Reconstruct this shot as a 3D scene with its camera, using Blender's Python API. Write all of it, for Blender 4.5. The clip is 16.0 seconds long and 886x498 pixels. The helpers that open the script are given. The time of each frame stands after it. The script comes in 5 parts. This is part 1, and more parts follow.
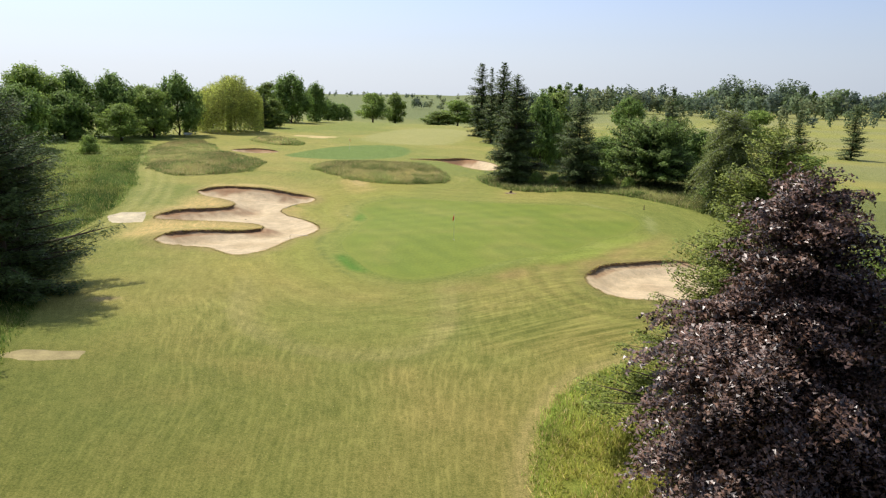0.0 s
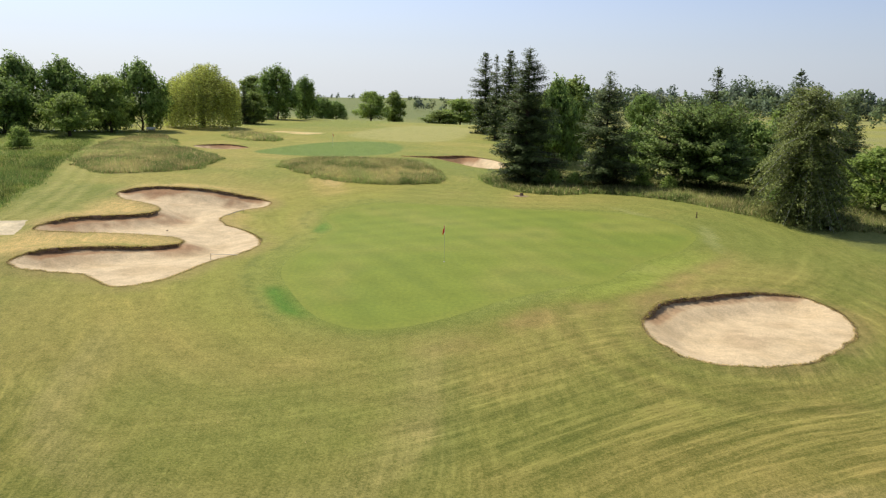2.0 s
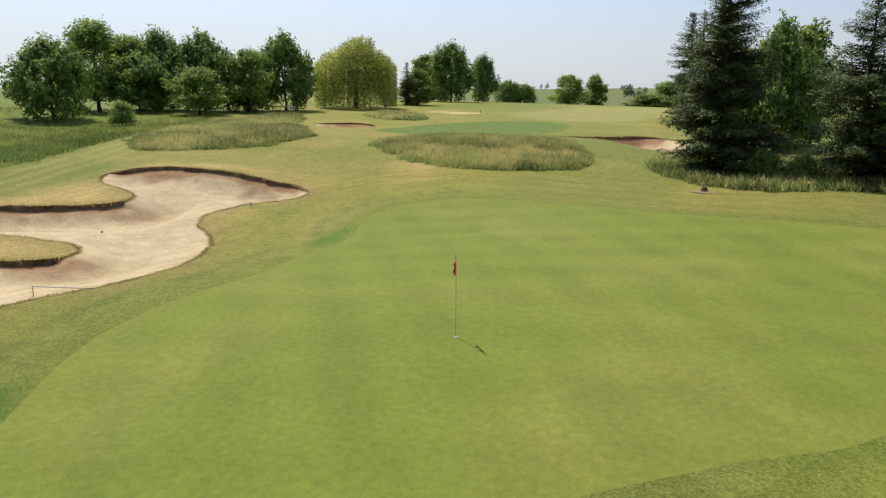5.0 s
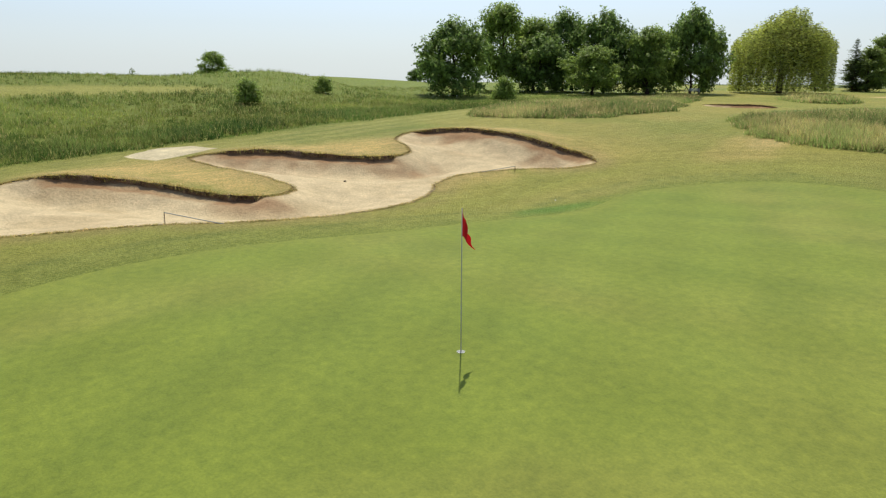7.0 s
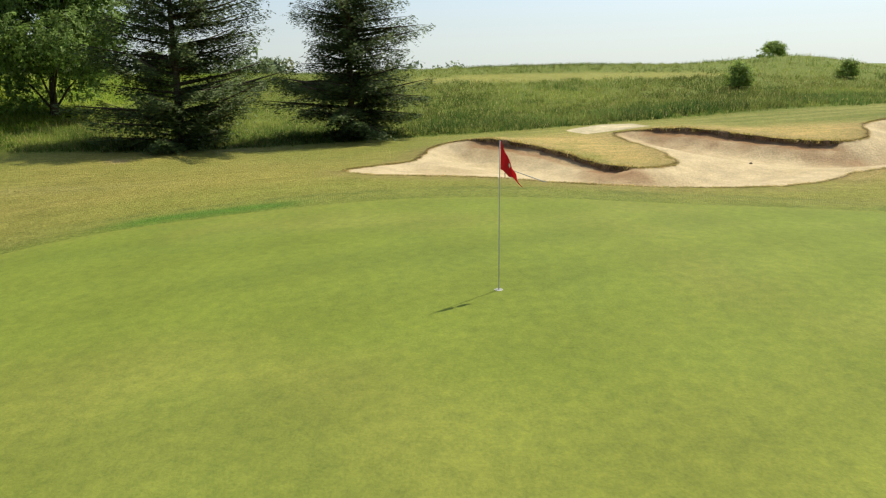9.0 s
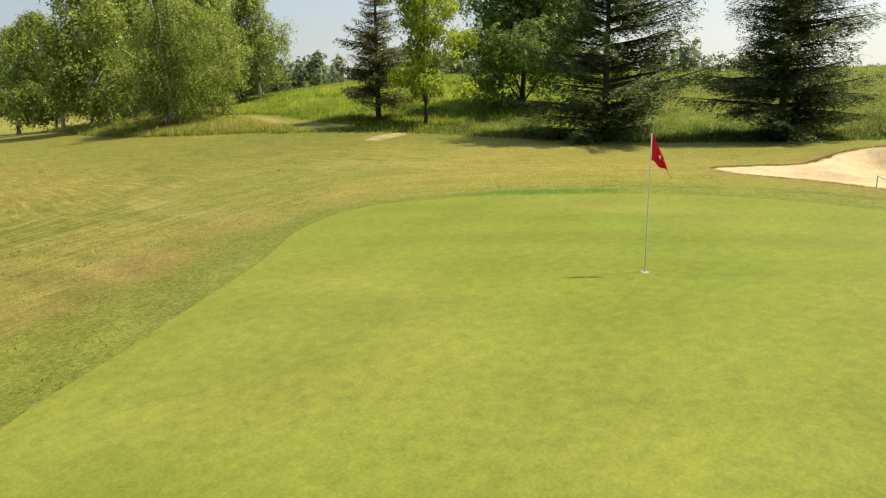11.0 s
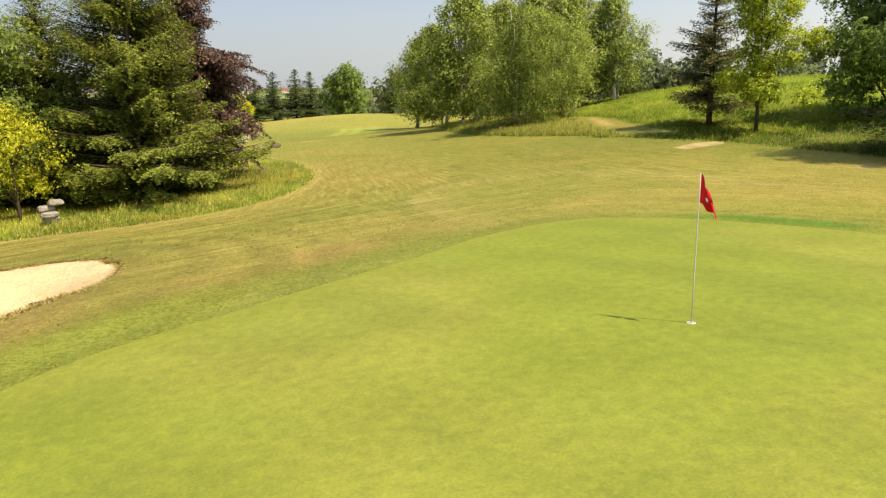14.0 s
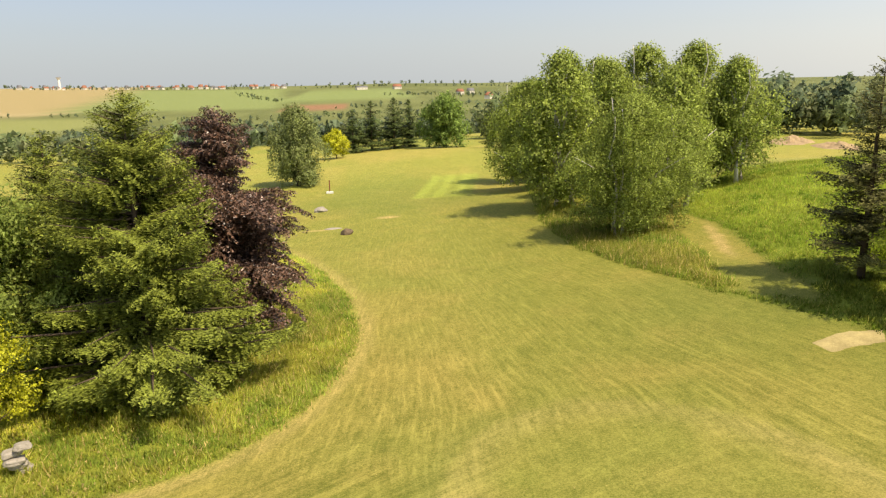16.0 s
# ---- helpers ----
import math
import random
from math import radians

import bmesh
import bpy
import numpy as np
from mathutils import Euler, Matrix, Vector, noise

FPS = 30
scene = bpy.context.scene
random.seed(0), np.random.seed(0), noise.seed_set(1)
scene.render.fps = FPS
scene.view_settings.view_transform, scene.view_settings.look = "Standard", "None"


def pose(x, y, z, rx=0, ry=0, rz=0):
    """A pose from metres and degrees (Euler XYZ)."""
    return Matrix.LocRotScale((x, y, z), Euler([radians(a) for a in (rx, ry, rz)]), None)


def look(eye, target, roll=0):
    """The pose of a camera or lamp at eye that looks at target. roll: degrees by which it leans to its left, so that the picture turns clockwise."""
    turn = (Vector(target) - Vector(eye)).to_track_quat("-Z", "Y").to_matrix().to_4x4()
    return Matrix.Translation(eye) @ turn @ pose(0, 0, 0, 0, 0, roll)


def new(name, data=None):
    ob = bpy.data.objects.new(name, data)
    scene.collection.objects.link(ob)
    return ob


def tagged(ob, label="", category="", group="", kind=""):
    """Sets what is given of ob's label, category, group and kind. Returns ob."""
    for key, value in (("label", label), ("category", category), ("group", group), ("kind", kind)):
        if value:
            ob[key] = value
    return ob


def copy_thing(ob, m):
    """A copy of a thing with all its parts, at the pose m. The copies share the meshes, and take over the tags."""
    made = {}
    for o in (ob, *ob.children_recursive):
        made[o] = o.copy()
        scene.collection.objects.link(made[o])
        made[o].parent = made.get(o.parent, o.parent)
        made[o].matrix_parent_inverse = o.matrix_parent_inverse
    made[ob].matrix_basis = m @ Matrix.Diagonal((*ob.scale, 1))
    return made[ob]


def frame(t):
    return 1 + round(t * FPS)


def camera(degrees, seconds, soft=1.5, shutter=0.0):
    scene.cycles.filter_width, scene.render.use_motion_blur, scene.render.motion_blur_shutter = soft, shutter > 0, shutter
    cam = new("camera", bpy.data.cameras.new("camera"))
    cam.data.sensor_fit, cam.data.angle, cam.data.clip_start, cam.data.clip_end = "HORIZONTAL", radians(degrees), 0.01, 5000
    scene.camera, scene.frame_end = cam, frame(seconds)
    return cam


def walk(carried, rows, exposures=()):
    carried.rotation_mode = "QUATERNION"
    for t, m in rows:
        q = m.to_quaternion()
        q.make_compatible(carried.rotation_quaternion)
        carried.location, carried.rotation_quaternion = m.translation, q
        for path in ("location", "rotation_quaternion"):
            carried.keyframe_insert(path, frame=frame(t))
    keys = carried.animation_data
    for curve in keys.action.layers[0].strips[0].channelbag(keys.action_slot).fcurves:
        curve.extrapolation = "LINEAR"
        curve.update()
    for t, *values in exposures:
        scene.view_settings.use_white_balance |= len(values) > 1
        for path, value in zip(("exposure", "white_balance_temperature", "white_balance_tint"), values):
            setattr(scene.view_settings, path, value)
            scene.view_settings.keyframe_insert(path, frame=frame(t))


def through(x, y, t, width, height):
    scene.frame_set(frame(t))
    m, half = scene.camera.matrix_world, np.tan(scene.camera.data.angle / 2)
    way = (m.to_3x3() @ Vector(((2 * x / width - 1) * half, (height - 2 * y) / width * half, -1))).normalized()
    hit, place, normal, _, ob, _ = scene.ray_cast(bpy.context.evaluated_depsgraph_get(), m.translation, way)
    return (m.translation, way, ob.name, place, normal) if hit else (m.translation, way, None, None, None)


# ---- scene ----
cam = camera(63.6, 16.0, 1.25)
# seconds, eye x y z, turn x y z
ROWS = [
    (0.0, 0.003, 0.001, 11.545, 77.720, -1.092, 0.424),
    (0.5, 0.169, 4.409, 10.812, 77.822, -1.106, 0.488),
    (1.0, 0.375, 8.653, 10.265, 77.904, -1.097, 0.568),
    (1.5, 0.638, 12.897, 9.684, 77.955, -1.094, 0.669),
    (2.0, 0.931, 17.090, 9.127, 78.011, -1.137, 0.729),
    (2.5, 1.377, 21.318, 8.579, 78.053, -1.142, 0.964),
    (3.0, 2.008, 25.574, 7.976, 78.097, -1.133, 1.933),
    (3.2, 2.315, 27.282, 7.717, 78.085, -1.189, 2.613),
    (5.3, 5.796, 42.058, 5.733, 77.066, -0.239, 21.398),
    (5.5, 6.079, 43.157, 5.481, 77.076, -0.414, 24.365),
    (6.0, 6.769, 45.731, 4.880, 77.022, -0.348, 32.491),
    (6.5, 7.442, 48.067, 4.316, 76.944, -0.288, 41.791),
    (7.0, 8.116, 50.179, 3.826, 76.891, -0.117, 51.875),
    (7.5, 8.787, 52.030, 3.396, 76.923, 0.071, 62.458),
    (8.0, 9.434, 53.684, 3.116, 76.863, 0.209, 73.523),
    (8.5, 9.968, 55.156, 2.984, 76.835, 0.415, 84.409),
    (9.0, 10.391, 56.533, 2.933, 76.781, 0.622, 95.485),
    (9.5, 10.638, 57.844, 2.880, 76.796, 0.840, 106.419),
    (10.0, 10.682, 59.156, 2.868, 76.851, 1.052, 116.947),
    (12.3, 8.954, 63.704, 2.890, 77.107, 0.452, 150.917),
    (12.5, 8.673, 63.926, 2.889, 77.128, 0.577, 153.179),
    (13.0, 7.947, 64.363, 2.901, 77.184, 0.690, 158.627),
    (13.5, 7.165, 64.646, 2.930, 77.241, 0.792, 161.991),
    (14.0, 6.423, 64.664, 3.323, 77.225, 0.901, 165.055),
    (14.5, 5.577, 64.067, 4.767, 77.147, 0.952, 168.386),
    (15.0, 4.546, 62.369, 6.752, 77.093, 0.959, 170.434),
    (15.5, 3.426, 59.681, 8.775, 76.992, 0.982, 172.158),
    (16.0, 2.314, 56.078, 10.803, 76.858, 0.972, 173.794),
]
# stops, kelvin and tint: the film grows lighter and warmer as the camera turns from the sun
EXPOSURES = [(0.0, 0.10, 6400, 13), (3.0, -0.06, 6700, 12), (5.5, -0.12, 6600, 10), (8.0, -0.09, 6800, 3), (10.0, 0.22, 7500, 4), (12.5, 0.50, 8400, 10), (16.0, 0.60, 8400, 11)]
walk(cam, [(t, pose(x, y, z, rx, ry, rz)) for t, x, y, z, rx, ry, rz in ROWS], EXPOSURES)

# ---- daylight ----
SUN_AZ, SUN_EL = radians(139.5), radians(58)
world = bpy.data.worlds.new("sky")
scene.world = world
world.use_nodes = True
wn = world.node_tree.nodes
sky = wn.new("ShaderNodeTexSky")
sky.sky_type, sky.sun_disc = "NISHITA", False
sky.sun_elevation, sky.sun_rotation = SUN_EL, radians(90) - SUN_AZ
sky.altitude, sky.air_density, sky.dust_density, sky.ozone_density = 100, 1.0, 0.6, 1.0
wn["Background"].inputs["Strength"].default_value = 0.102
SUN_WAY = (math.cos(SUN_AZ) * math.cos(SUN_EL), math.sin(SUN_AZ) * math.cos(SUN_EL), math.sin(SUN_EL))
wl = world.node_tree.links.new
way = wn.new("ShaderNodeTexCoord")
aim = wn.new("ShaderNodeVectorMath")               # summer haze: bright and pale towards the sun, bluer away from it
aim.operation = "DOT_PRODUCT"
aim.inputs[1].default_value = SUN_WAY
wl(way.outputs["Generated"], aim.inputs[0])


def haze(low, high):
    n = wn.new("ShaderNodeMapRange")
    n.interpolation_type = "SMOOTHSTEP"
    n.inputs["From Min"].default_value, n.inputs["From Max"].default_value = -0.45, 0.75
    n.inputs["To Min"].default_value, n.inputs["To Max"].default_value = low, high
    wl(aim.outputs["Value"], n.inputs["Value"])
    return n.outputs["Result"]


grey = wn.new("ShaderNodeHueSaturation")
wl(haze(0.66, 0.46), grey.inputs["Saturation"])
wl(haze(0.74, 1.32), grey.inputs["Value"])
wl(sky.outputs[0], grey.inputs["Color"])
cool = wn.new("ShaderNodeMix")
cool.data_type, cool.blend_type = "RGBA", "MULTIPLY"
cool.inputs["Factor"].default_value = 1.0
hue = wn.new("ShaderNodeMix")
hue.data_type = "RGBA"
hue.inputs["A"].default_value, hue.inputs["B"].default_value = (0.80, 0.95, 1.26, 1), (0.87, 0.96, 1.13, 1)
wl(haze(0.0, 1.0), hue.inputs["Factor"])
wl(hue.outputs["Result"], cool.inputs["B"])
wl(grey.outputs[0], cool.inputs["A"])
rise = wn.new("ShaderNodeSeparateXYZ")
wl(way.outputs["Generated"], rise.inputs[0])
low = wn.new("ShaderNodeMapRange")                 # the haze lies along the horizon
low.interpolation_type = "SMOOTHSTEP"
low.inputs["From Min"].default_value, low.inputs["From Max"].default_value = 0.0, 0.16
low.inputs["To Min"].default_value, low.inputs["To Max"].default_value = 0.85, 0.0
wl(rise.outputs["Z"], low.inputs["Value"])
veil = wn.new("ShaderNodeMix")
veil.data_type = "RGBA"
veil.inputs["A"].default_value, veil.inputs["B"].default_value = (3.05, 3.75, 4.75, 1), (7.9, 8.35, 8.6, 1)
wl(haze(0.0, 1.0), veil.inputs["Factor"])
air = wn.new("ShaderNodeMix")
air.data_type = "RGBA"
wl(low.outputs["Result"], air.inputs["Factor"])
wl(cool.outputs["Result"], air.inputs["A"])
wl(veil.outputs["Result"], air.inputs["B"])
wl(air.outputs["Result"], wn["Background"].inputs["Color"])
sun = new("sun", bpy.data.lights.new("sun", "SUN"))
sun.data.energy, sun.data.angle, sun.data.color = 3.8, radians(0.55), (1.0, 0.94, 0.84)
sun.matrix_world = look((-40 * math.cos(SUN_AZ) * -1, 40 * math.sin(SUN_AZ), 60), (0, 0, 60 - 40 * math.tan(SUN_EL)))

# ---- materials ----
def node(nt, kind, **values):
    n = nt.nodes.new(kind)
    for k, v in values.items():
        n.inputs[k.replace("_", " ")].default_value = v
    return n


def material(name, colour, rough=0.8, vary=0.25, scale=1.0, fine=14.0, bump=0.3, depth=0.02, attr="", spec=0.3, per_island=0.0, through=0.0, warm=(1.0, 1.0, 1.0)):
    """Principled surface with colour variation at two scales and a fine relief. attr: a colour attribute that gives the base colour.
    per_island: brightness spread from leaf to leaf. through: share of light that passes a leaf. warm: tint of the light patches."""
    m = bpy.data.materials.new(name)
    m.use_nodes = True
    nt = m.node_tree
    lk = nt.links.new
    b = nt.nodes["Principled BSDF"]
    b.inputs["Roughness"].default_value = rough
    b.inputs["Specular IOR Level"].default_value = spec
    co = nt.nodes.new("ShaderNodeTexCoord")
    n1 = node(nt, "ShaderNodeTexNoise", Scale=scale, Detail=5.0, Roughness=0.6)
    n2 = node(nt, "ShaderNodeTexNoise", Scale=fine, Detail=4.0, Roughness=0.65)
    for n in (n1, n2):
        lk(co.outputs["Object"], n.inputs["Vector"])
    mul = nt.nodes.new("ShaderNodeMath")
    mul.operation = "MULTIPLY_ADD"
    lk(n1.outputs["Fac"], mul.inputs[0])
    mul.inputs[1].default_value = 0.5
    half = nt.nodes.new("ShaderNodeMath")
    half.operation = "MULTIPLY"
    half.inputs[1].default_value = 0.5
    lk(n2.outputs["Fac"], half.inputs[0])
    lk(half.outputs[0], mul.inputs[2])
    ramp = nt.nodes.new("ShaderNodeMapRange")
    ramp.inputs["From Min"].default_value, ramp.inputs["From Max"].default_value = 0.32, 0.68
    ramp.inputs["To Min"].default_value, ramp.inputs["To Max"].default_value = 0.0, 1.0
    lk(mul.outputs[0], ramp.inputs["Value"])
    mix = nt.nodes.new("ShaderNodeMix")
    mix.data_type = "RGBA"
    lo = tuple(1 - vary for _ in range(3)) + (1,)
    hi = tuple((1 + vary) * w for w in warm) + (1,)
    mix.inputs["A"].default_value, mix.inputs["B"].default_value = lo, hi
    lk(ramp.outputs["Result"], mix.inputs["Factor"])
    tint = nt.nodes.new("ShaderNodeMix")
    tint.data_type, tint.blend_type = "RGBA", "MULTIPLY"
    tint.inputs["Factor"].default_value = 1.0
    if attr:
        at = nt.nodes.new("ShaderNodeVertexColor")
        at.layer_name = attr
        lk(at.outputs["Color"], tint.inputs["A"])
    else:
        tint.inputs["A"].default_value = (*colour, 1)
    lk(mix.outputs["Result"], tint.inputs["B"])
    out = tint.outputs["Result"]
    if per_island:
        geo = nt.nodes.new("ShaderNodeNewGeometry")
        r = nt.nodes.new("ShaderNodeMapRange")
        r.inputs["To Min"].default_value, r.inputs["To Max"].default_value = 1 - per_island, 1 + per_island
        lk(geo.outputs["Random Per Island"], r.inputs["Value"])
        g = nt.nodes.new("ShaderNodeVectorMath")
        g.operation = "SCALE"
        lk(out, g.inputs[0])
        lk(r.outputs["Result"], g.inputs["Scale"])
        out = g.outputs[0]
    lk(out, b.inputs["Base Color"])
    if bump:
        bp = node(nt, "ShaderNodeBump", Strength=bump, Distance=depth)
        lk(n2.outputs["Fac"], bp.inputs["Height"])
        lk(bp.outputs["Normal"], b.inputs["Normal"])
    if through:
        tr = nt.nodes.new("ShaderNodeBsdfTranslucent")
        lk(out, tr.inputs["Color"])
        ms = nt.nodes.new("ShaderNodeMixShader")
        ms.inputs[0].default_value = through
        lk(b.outputs[0], ms.inputs[1])
        lk(tr.outputs[0], ms.inputs[2])
        lk(ms.outputs[0], nt.nodes["Material Output"].inputs["Surface"])
    return m


def leaf(name, colour, vary=0.3, isl=0.5, through=0.5, rough=0.6, spec=0.25):
    """Leaves scatter as much light through as back."""
    return material(name, colour, rough, vary, 0.45, 3.0, 0, 0, "", spec, isl, through)


def turf(name):
    """Mown grass: base colour from the attribute, broken by clippings in streaks, clumps and single blades. The tone's alpha gives the
    streaks' strength; lay holds the way of the mower: across and along the fairway, and across and along the rings round the green."""
    m = bpy.data.materials.new(name)
    m.use_nodes = True
    nt = m.node_tree
    lk = nt.links.new
    b = nt.nodes["Principled BSDF"]
    b.inputs["Roughness"].default_value, b.inputs["Specular IOR Level"].default_value = 0.8, 0.15

    def calc(op, x, y, z=None):
        n = nt.nodes.new("ShaderNodeMath")
        n.operation = op
        for k, v in enumerate((x, y, z)):
            if v is None:
                continue
            if isinstance(v, (int, float)):
                n.inputs[k].default_value = v
            else:
                lk(v, n.inputs[k])
        return n.outputs[0]

    def grain(x, y, scale, detail, rough):
        v = nt.nodes.new("ShaderNodeCombineXYZ")
        lk(x, v.inputs["X"])
        lk(y, v.inputs["Y"])
        n = node(nt, "ShaderNodeTexNoise", Scale=scale, Detail=detail, Roughness=rough)
        lk(v.outputs[0], n.inputs["Vector"])
        return calc("SUBTRACT", n.outputs["Fac"], 0.5)
    co = nt.nodes.new("ShaderNodeTexCoord")
    at = nt.nodes.new("ShaderNodeVertexColor")
    at.layer_name = "tone"
    lay = nt.nodes.new("ShaderNodeAttribute")
    lay.attribute_name = "lay"
    way = nt.nodes.new("ShaderNodeSeparateXYZ")
    lk(lay.outputs["Vector"], way.inputs[0])
    ring = lay.outputs["Alpha"]
    wob = node(nt, "ShaderNodeTexNoise", Scale=0.06, Detail=1.0)
    lk(co.outputs["Object"], wob.inputs["Vector"])
    sway = calc("MULTIPLY", calc("SUBTRACT", wob.outputs["Fac"], 0.5), 2.0)
    plan = nt.nodes.new("ShaderNodeSeparateXYZ")
    lk(co.outputs["Object"], plan.inputs[0])
    u, d = calc("ADD", way.outputs["X"], sway), calc("ADD", way.outputs["Y"], calc("MULTIPLY", sway, 0.3))
    v, w = calc("MULTIPLY", plan.outputs["Y"], 0.12), calc("MULTIPLY", way.outputs["Z"], 0.12)
    lanes = calc("MULTIPLY_ADD", grain(u, calc("MULTIPLY", v, 0.6), 1.9, 3.0, 0.55), 0.15, grain(calc("MULTIPLY", u, 4.6), calc("MULTIPLY", v, 2.6), 1.5, 5.0, 0.66))
    rings = calc("MULTIPLY_ADD", grain(d, calc("MULTIPLY", w, 0.6), 1.9, 3.0, 0.55), 0.3, grain(calc("MULTIPLY", d, 2.6), calc("MULTIPLY", w, 1.3), 1.5, 4.0, 0.58))
    streak = calc("ADD", calc("MULTIPLY", lanes, calc("SUBTRACT", 1.0, ring)), calc("MULTIPLY", rings, ring))
    streak = calc("MULTIPLY_ADD", calc("MAXIMUM", calc("SUBTRACT", streak, 0.05), 0.0), 1.0, calc("MULTIPLY", streak, 0.8))
    s = calc("MULTIPLY", streak, at.outputs["Alpha"])

    def spots(scale, detail, rough, k):
        n = node(nt, "ShaderNodeTexNoise", Scale=scale, Detail=detail, Roughness=rough)
        lk(co.outputs["Object"], n.inputs["Vector"])
        return calc("MULTIPLY", calc("SUBTRACT", n.outputs["Fac"], 0.5), k)
    c, f, g = spots(2.6, 6.0, 0.7, 0.55), spots(13.0, 7.0, 0.85, 2.2), spots(0.5, 4.0, 0.6, 0.22)
    total = calc("ADD", calc("ADD", s, c), calc("ADD", f, g))
    mp = nt.nodes.new("ShaderNodeMapRange")
    mp.inputs["From Min"].default_value, mp.inputs["From Max"].default_value = -0.26, 0.26
    lk(total, mp.inputs["Value"])
    mix = nt.nodes.new("ShaderNodeMix")
    mix.data_type = "RGBA"
    mix.inputs["A"].default_value, mix.inputs["B"].default_value = (0.56, 0.64, 0.48, 1), (1.48, 1.38, 1.52, 1)
    lk(mp.outputs["Result"], mix.inputs["Factor"])
    tint = nt.nodes.new("ShaderNodeMix")
    tint.data_type, tint.blend_type = "RGBA", "MULTIPLY"
    tint.inputs["Factor"].default_value = 1.0
    lk(at.outputs["Color"], tint.inputs["A"])
    lk(mix.outputs["Result"], tint.inputs["B"])
    lk(tint.outputs["Result"], b.inputs["Base Color"])
    bp = node(nt, "ShaderNodeBump", Strength=0.7, Distance=0.08)
    lk(calc("ADD", c, calc("ADD", f, s)), bp.inputs["Height"])
    lk(bp.outputs["Normal"], b.inputs["Normal"])
    return m


M_TURF = turf("mown_turf")
M_GREEN = material("putting_turf", (0.1, 0.16, 0.03), 0.82, 0.24, 5.5, 26.0, 0.6, 0.015, "tone", 0.14, warm=(1.1, 1.0, 0.9))
M_SAND = material("bunker_sand", (0.5, 0.4, 0.26), 0.95, 0.26, 1.5, 9.0, 0.9, 0.07, "tone", 0.1)
M_SOIL = material("bare_soil_face", (0.23, 0.155, 0.098), 0.95, 0.6, 2.5, 14.0, 0.9, 0.06)
M_TUFT = material("tall_grass", (0.15, 0.17, 0.05), 0.7, 0.3, 0.25, 2.0, 0, 0, "tone", 0.05, 0.32, 0.5)
M_BARK = material("brown_bark", (0.09, 0.065, 0.045), 0.9, 0.4, 2.0, 22.0, 0.8, 0.03)
M_BIRCHBARK = material("white_birch_bark", (0.5, 0.48, 0.43), 0.8, 0.45, 2.5, 9.0, 0.4, 0.01)
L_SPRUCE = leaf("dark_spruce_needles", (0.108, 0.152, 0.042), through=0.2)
# lighter copy of the spruce needles: the sunlight on them is in the colour
L_SPRUCE_LIT = leaf("sunlit_spruce_needles", (0.205, 0.245, 0.040), through=0.16)
L_PINE = leaf("olive_pine_needles", (0.185, 0.190, 0.066), through=0.3)
L_DARK = leaf("dark_green_leaves", (0.240, 0.350, 0.085))
L_MID = leaf("green_leaves", (0.320, 0.430, 0.095))
L_CHERRY = leaf("dull_green_cherry_leaves", (0.200, 0.285, 0.068), through=0.4)
# birch leaves darkened in colour for a tree seen from its shaded side
L_BIRCH_SHADE = leaf("shaded_birch_leaves", (0.225, 0.270, 0.075), isl=0.6, through=0.35)
L_LIGHT = leaf("light_green_leaves", (0.271, 0.353, 0.084))
L_WILLOW = leaf("yellow_green_willow_leaves", (0.60, 0.66, 0.15))
L_BIRCH = leaf("grey_green_birch_leaves", (0.300, 0.375, 0.080), isl=0.6, through=0.42)
L_YELLOW = leaf("yellow_leaves", (0.62, 0.63, 0.065))
L_LIME = leaf("yellow_green_maple_leaves", (0.41, 0.50, 0.056))
L_COPPER = leaf("copper_beech_leaves", (0.150, 0.086, 0.058), isl=0.9, rough=0.38, through=0.12, spec=0.75)
L_SILVER = leaf("silver_green_leaves", (0.290, 0.344, 0.130))
M_WHITE = material("white_paint", (0.75, 0.75, 0.72), 0.5, 0.06, 3, 30, 0.05, 0.002)
M_RED = material("red_flag_cloth", (0.62, 0.012, 0.022), 0.7, 0.12, 6, 60, 0.1, 0.002, through=0.3)
M_STEEL = material("grey_fibreglass", (0.60, 0.60, 0.57), 0.4, 0.1, 5, 40, 0.05, 0.001)
M_WOOD = material("weathered_wood", (0.16, 0.11, 0.07), 0.85, 0.35, 3, 30, 0.5, 0.01)
M_STONE = material("grey_field_stone", (0.32, 0.29, 0.25), 0.9, 0.3, 3, 18, 0.7, 0.02)
M_DIRT = material("dry_earth", (0.36, 0.26, 0.15), 0.95, 0.3, 2, 14, 0.8, 0.03)
M_WALL = material("pale_render", (0.62, 0.58, 0.5), 0.85, 0.1, 0.3, 4, 0.1, 0.01)
M_ROOF = material("red_roof_tiles", (0.3, 0.13, 0.08), 0.8, 0.2, 0.4, 5, 0.2, 0.02)
M_SLATE = material("grey_roof", (0.16, 0.16, 0.17), 0.7, 0.2, 0.4, 5, 0.2, 0.02)
M_PANE = material("dark_window_glass", (0.03, 0.035, 0.04), 0.1, 0.1, 1, 5, 0, 0)
M_HOLE = material("pale_cup_liner", (0.40, 0.40, 0.38), 0.9, 0.1, 2, 20, 0, 0)
M_RUBBER = material("black_plastic", (0.02, 0.02, 0.02), 0.5, 0.2, 4, 40, 0.1, 0.002)


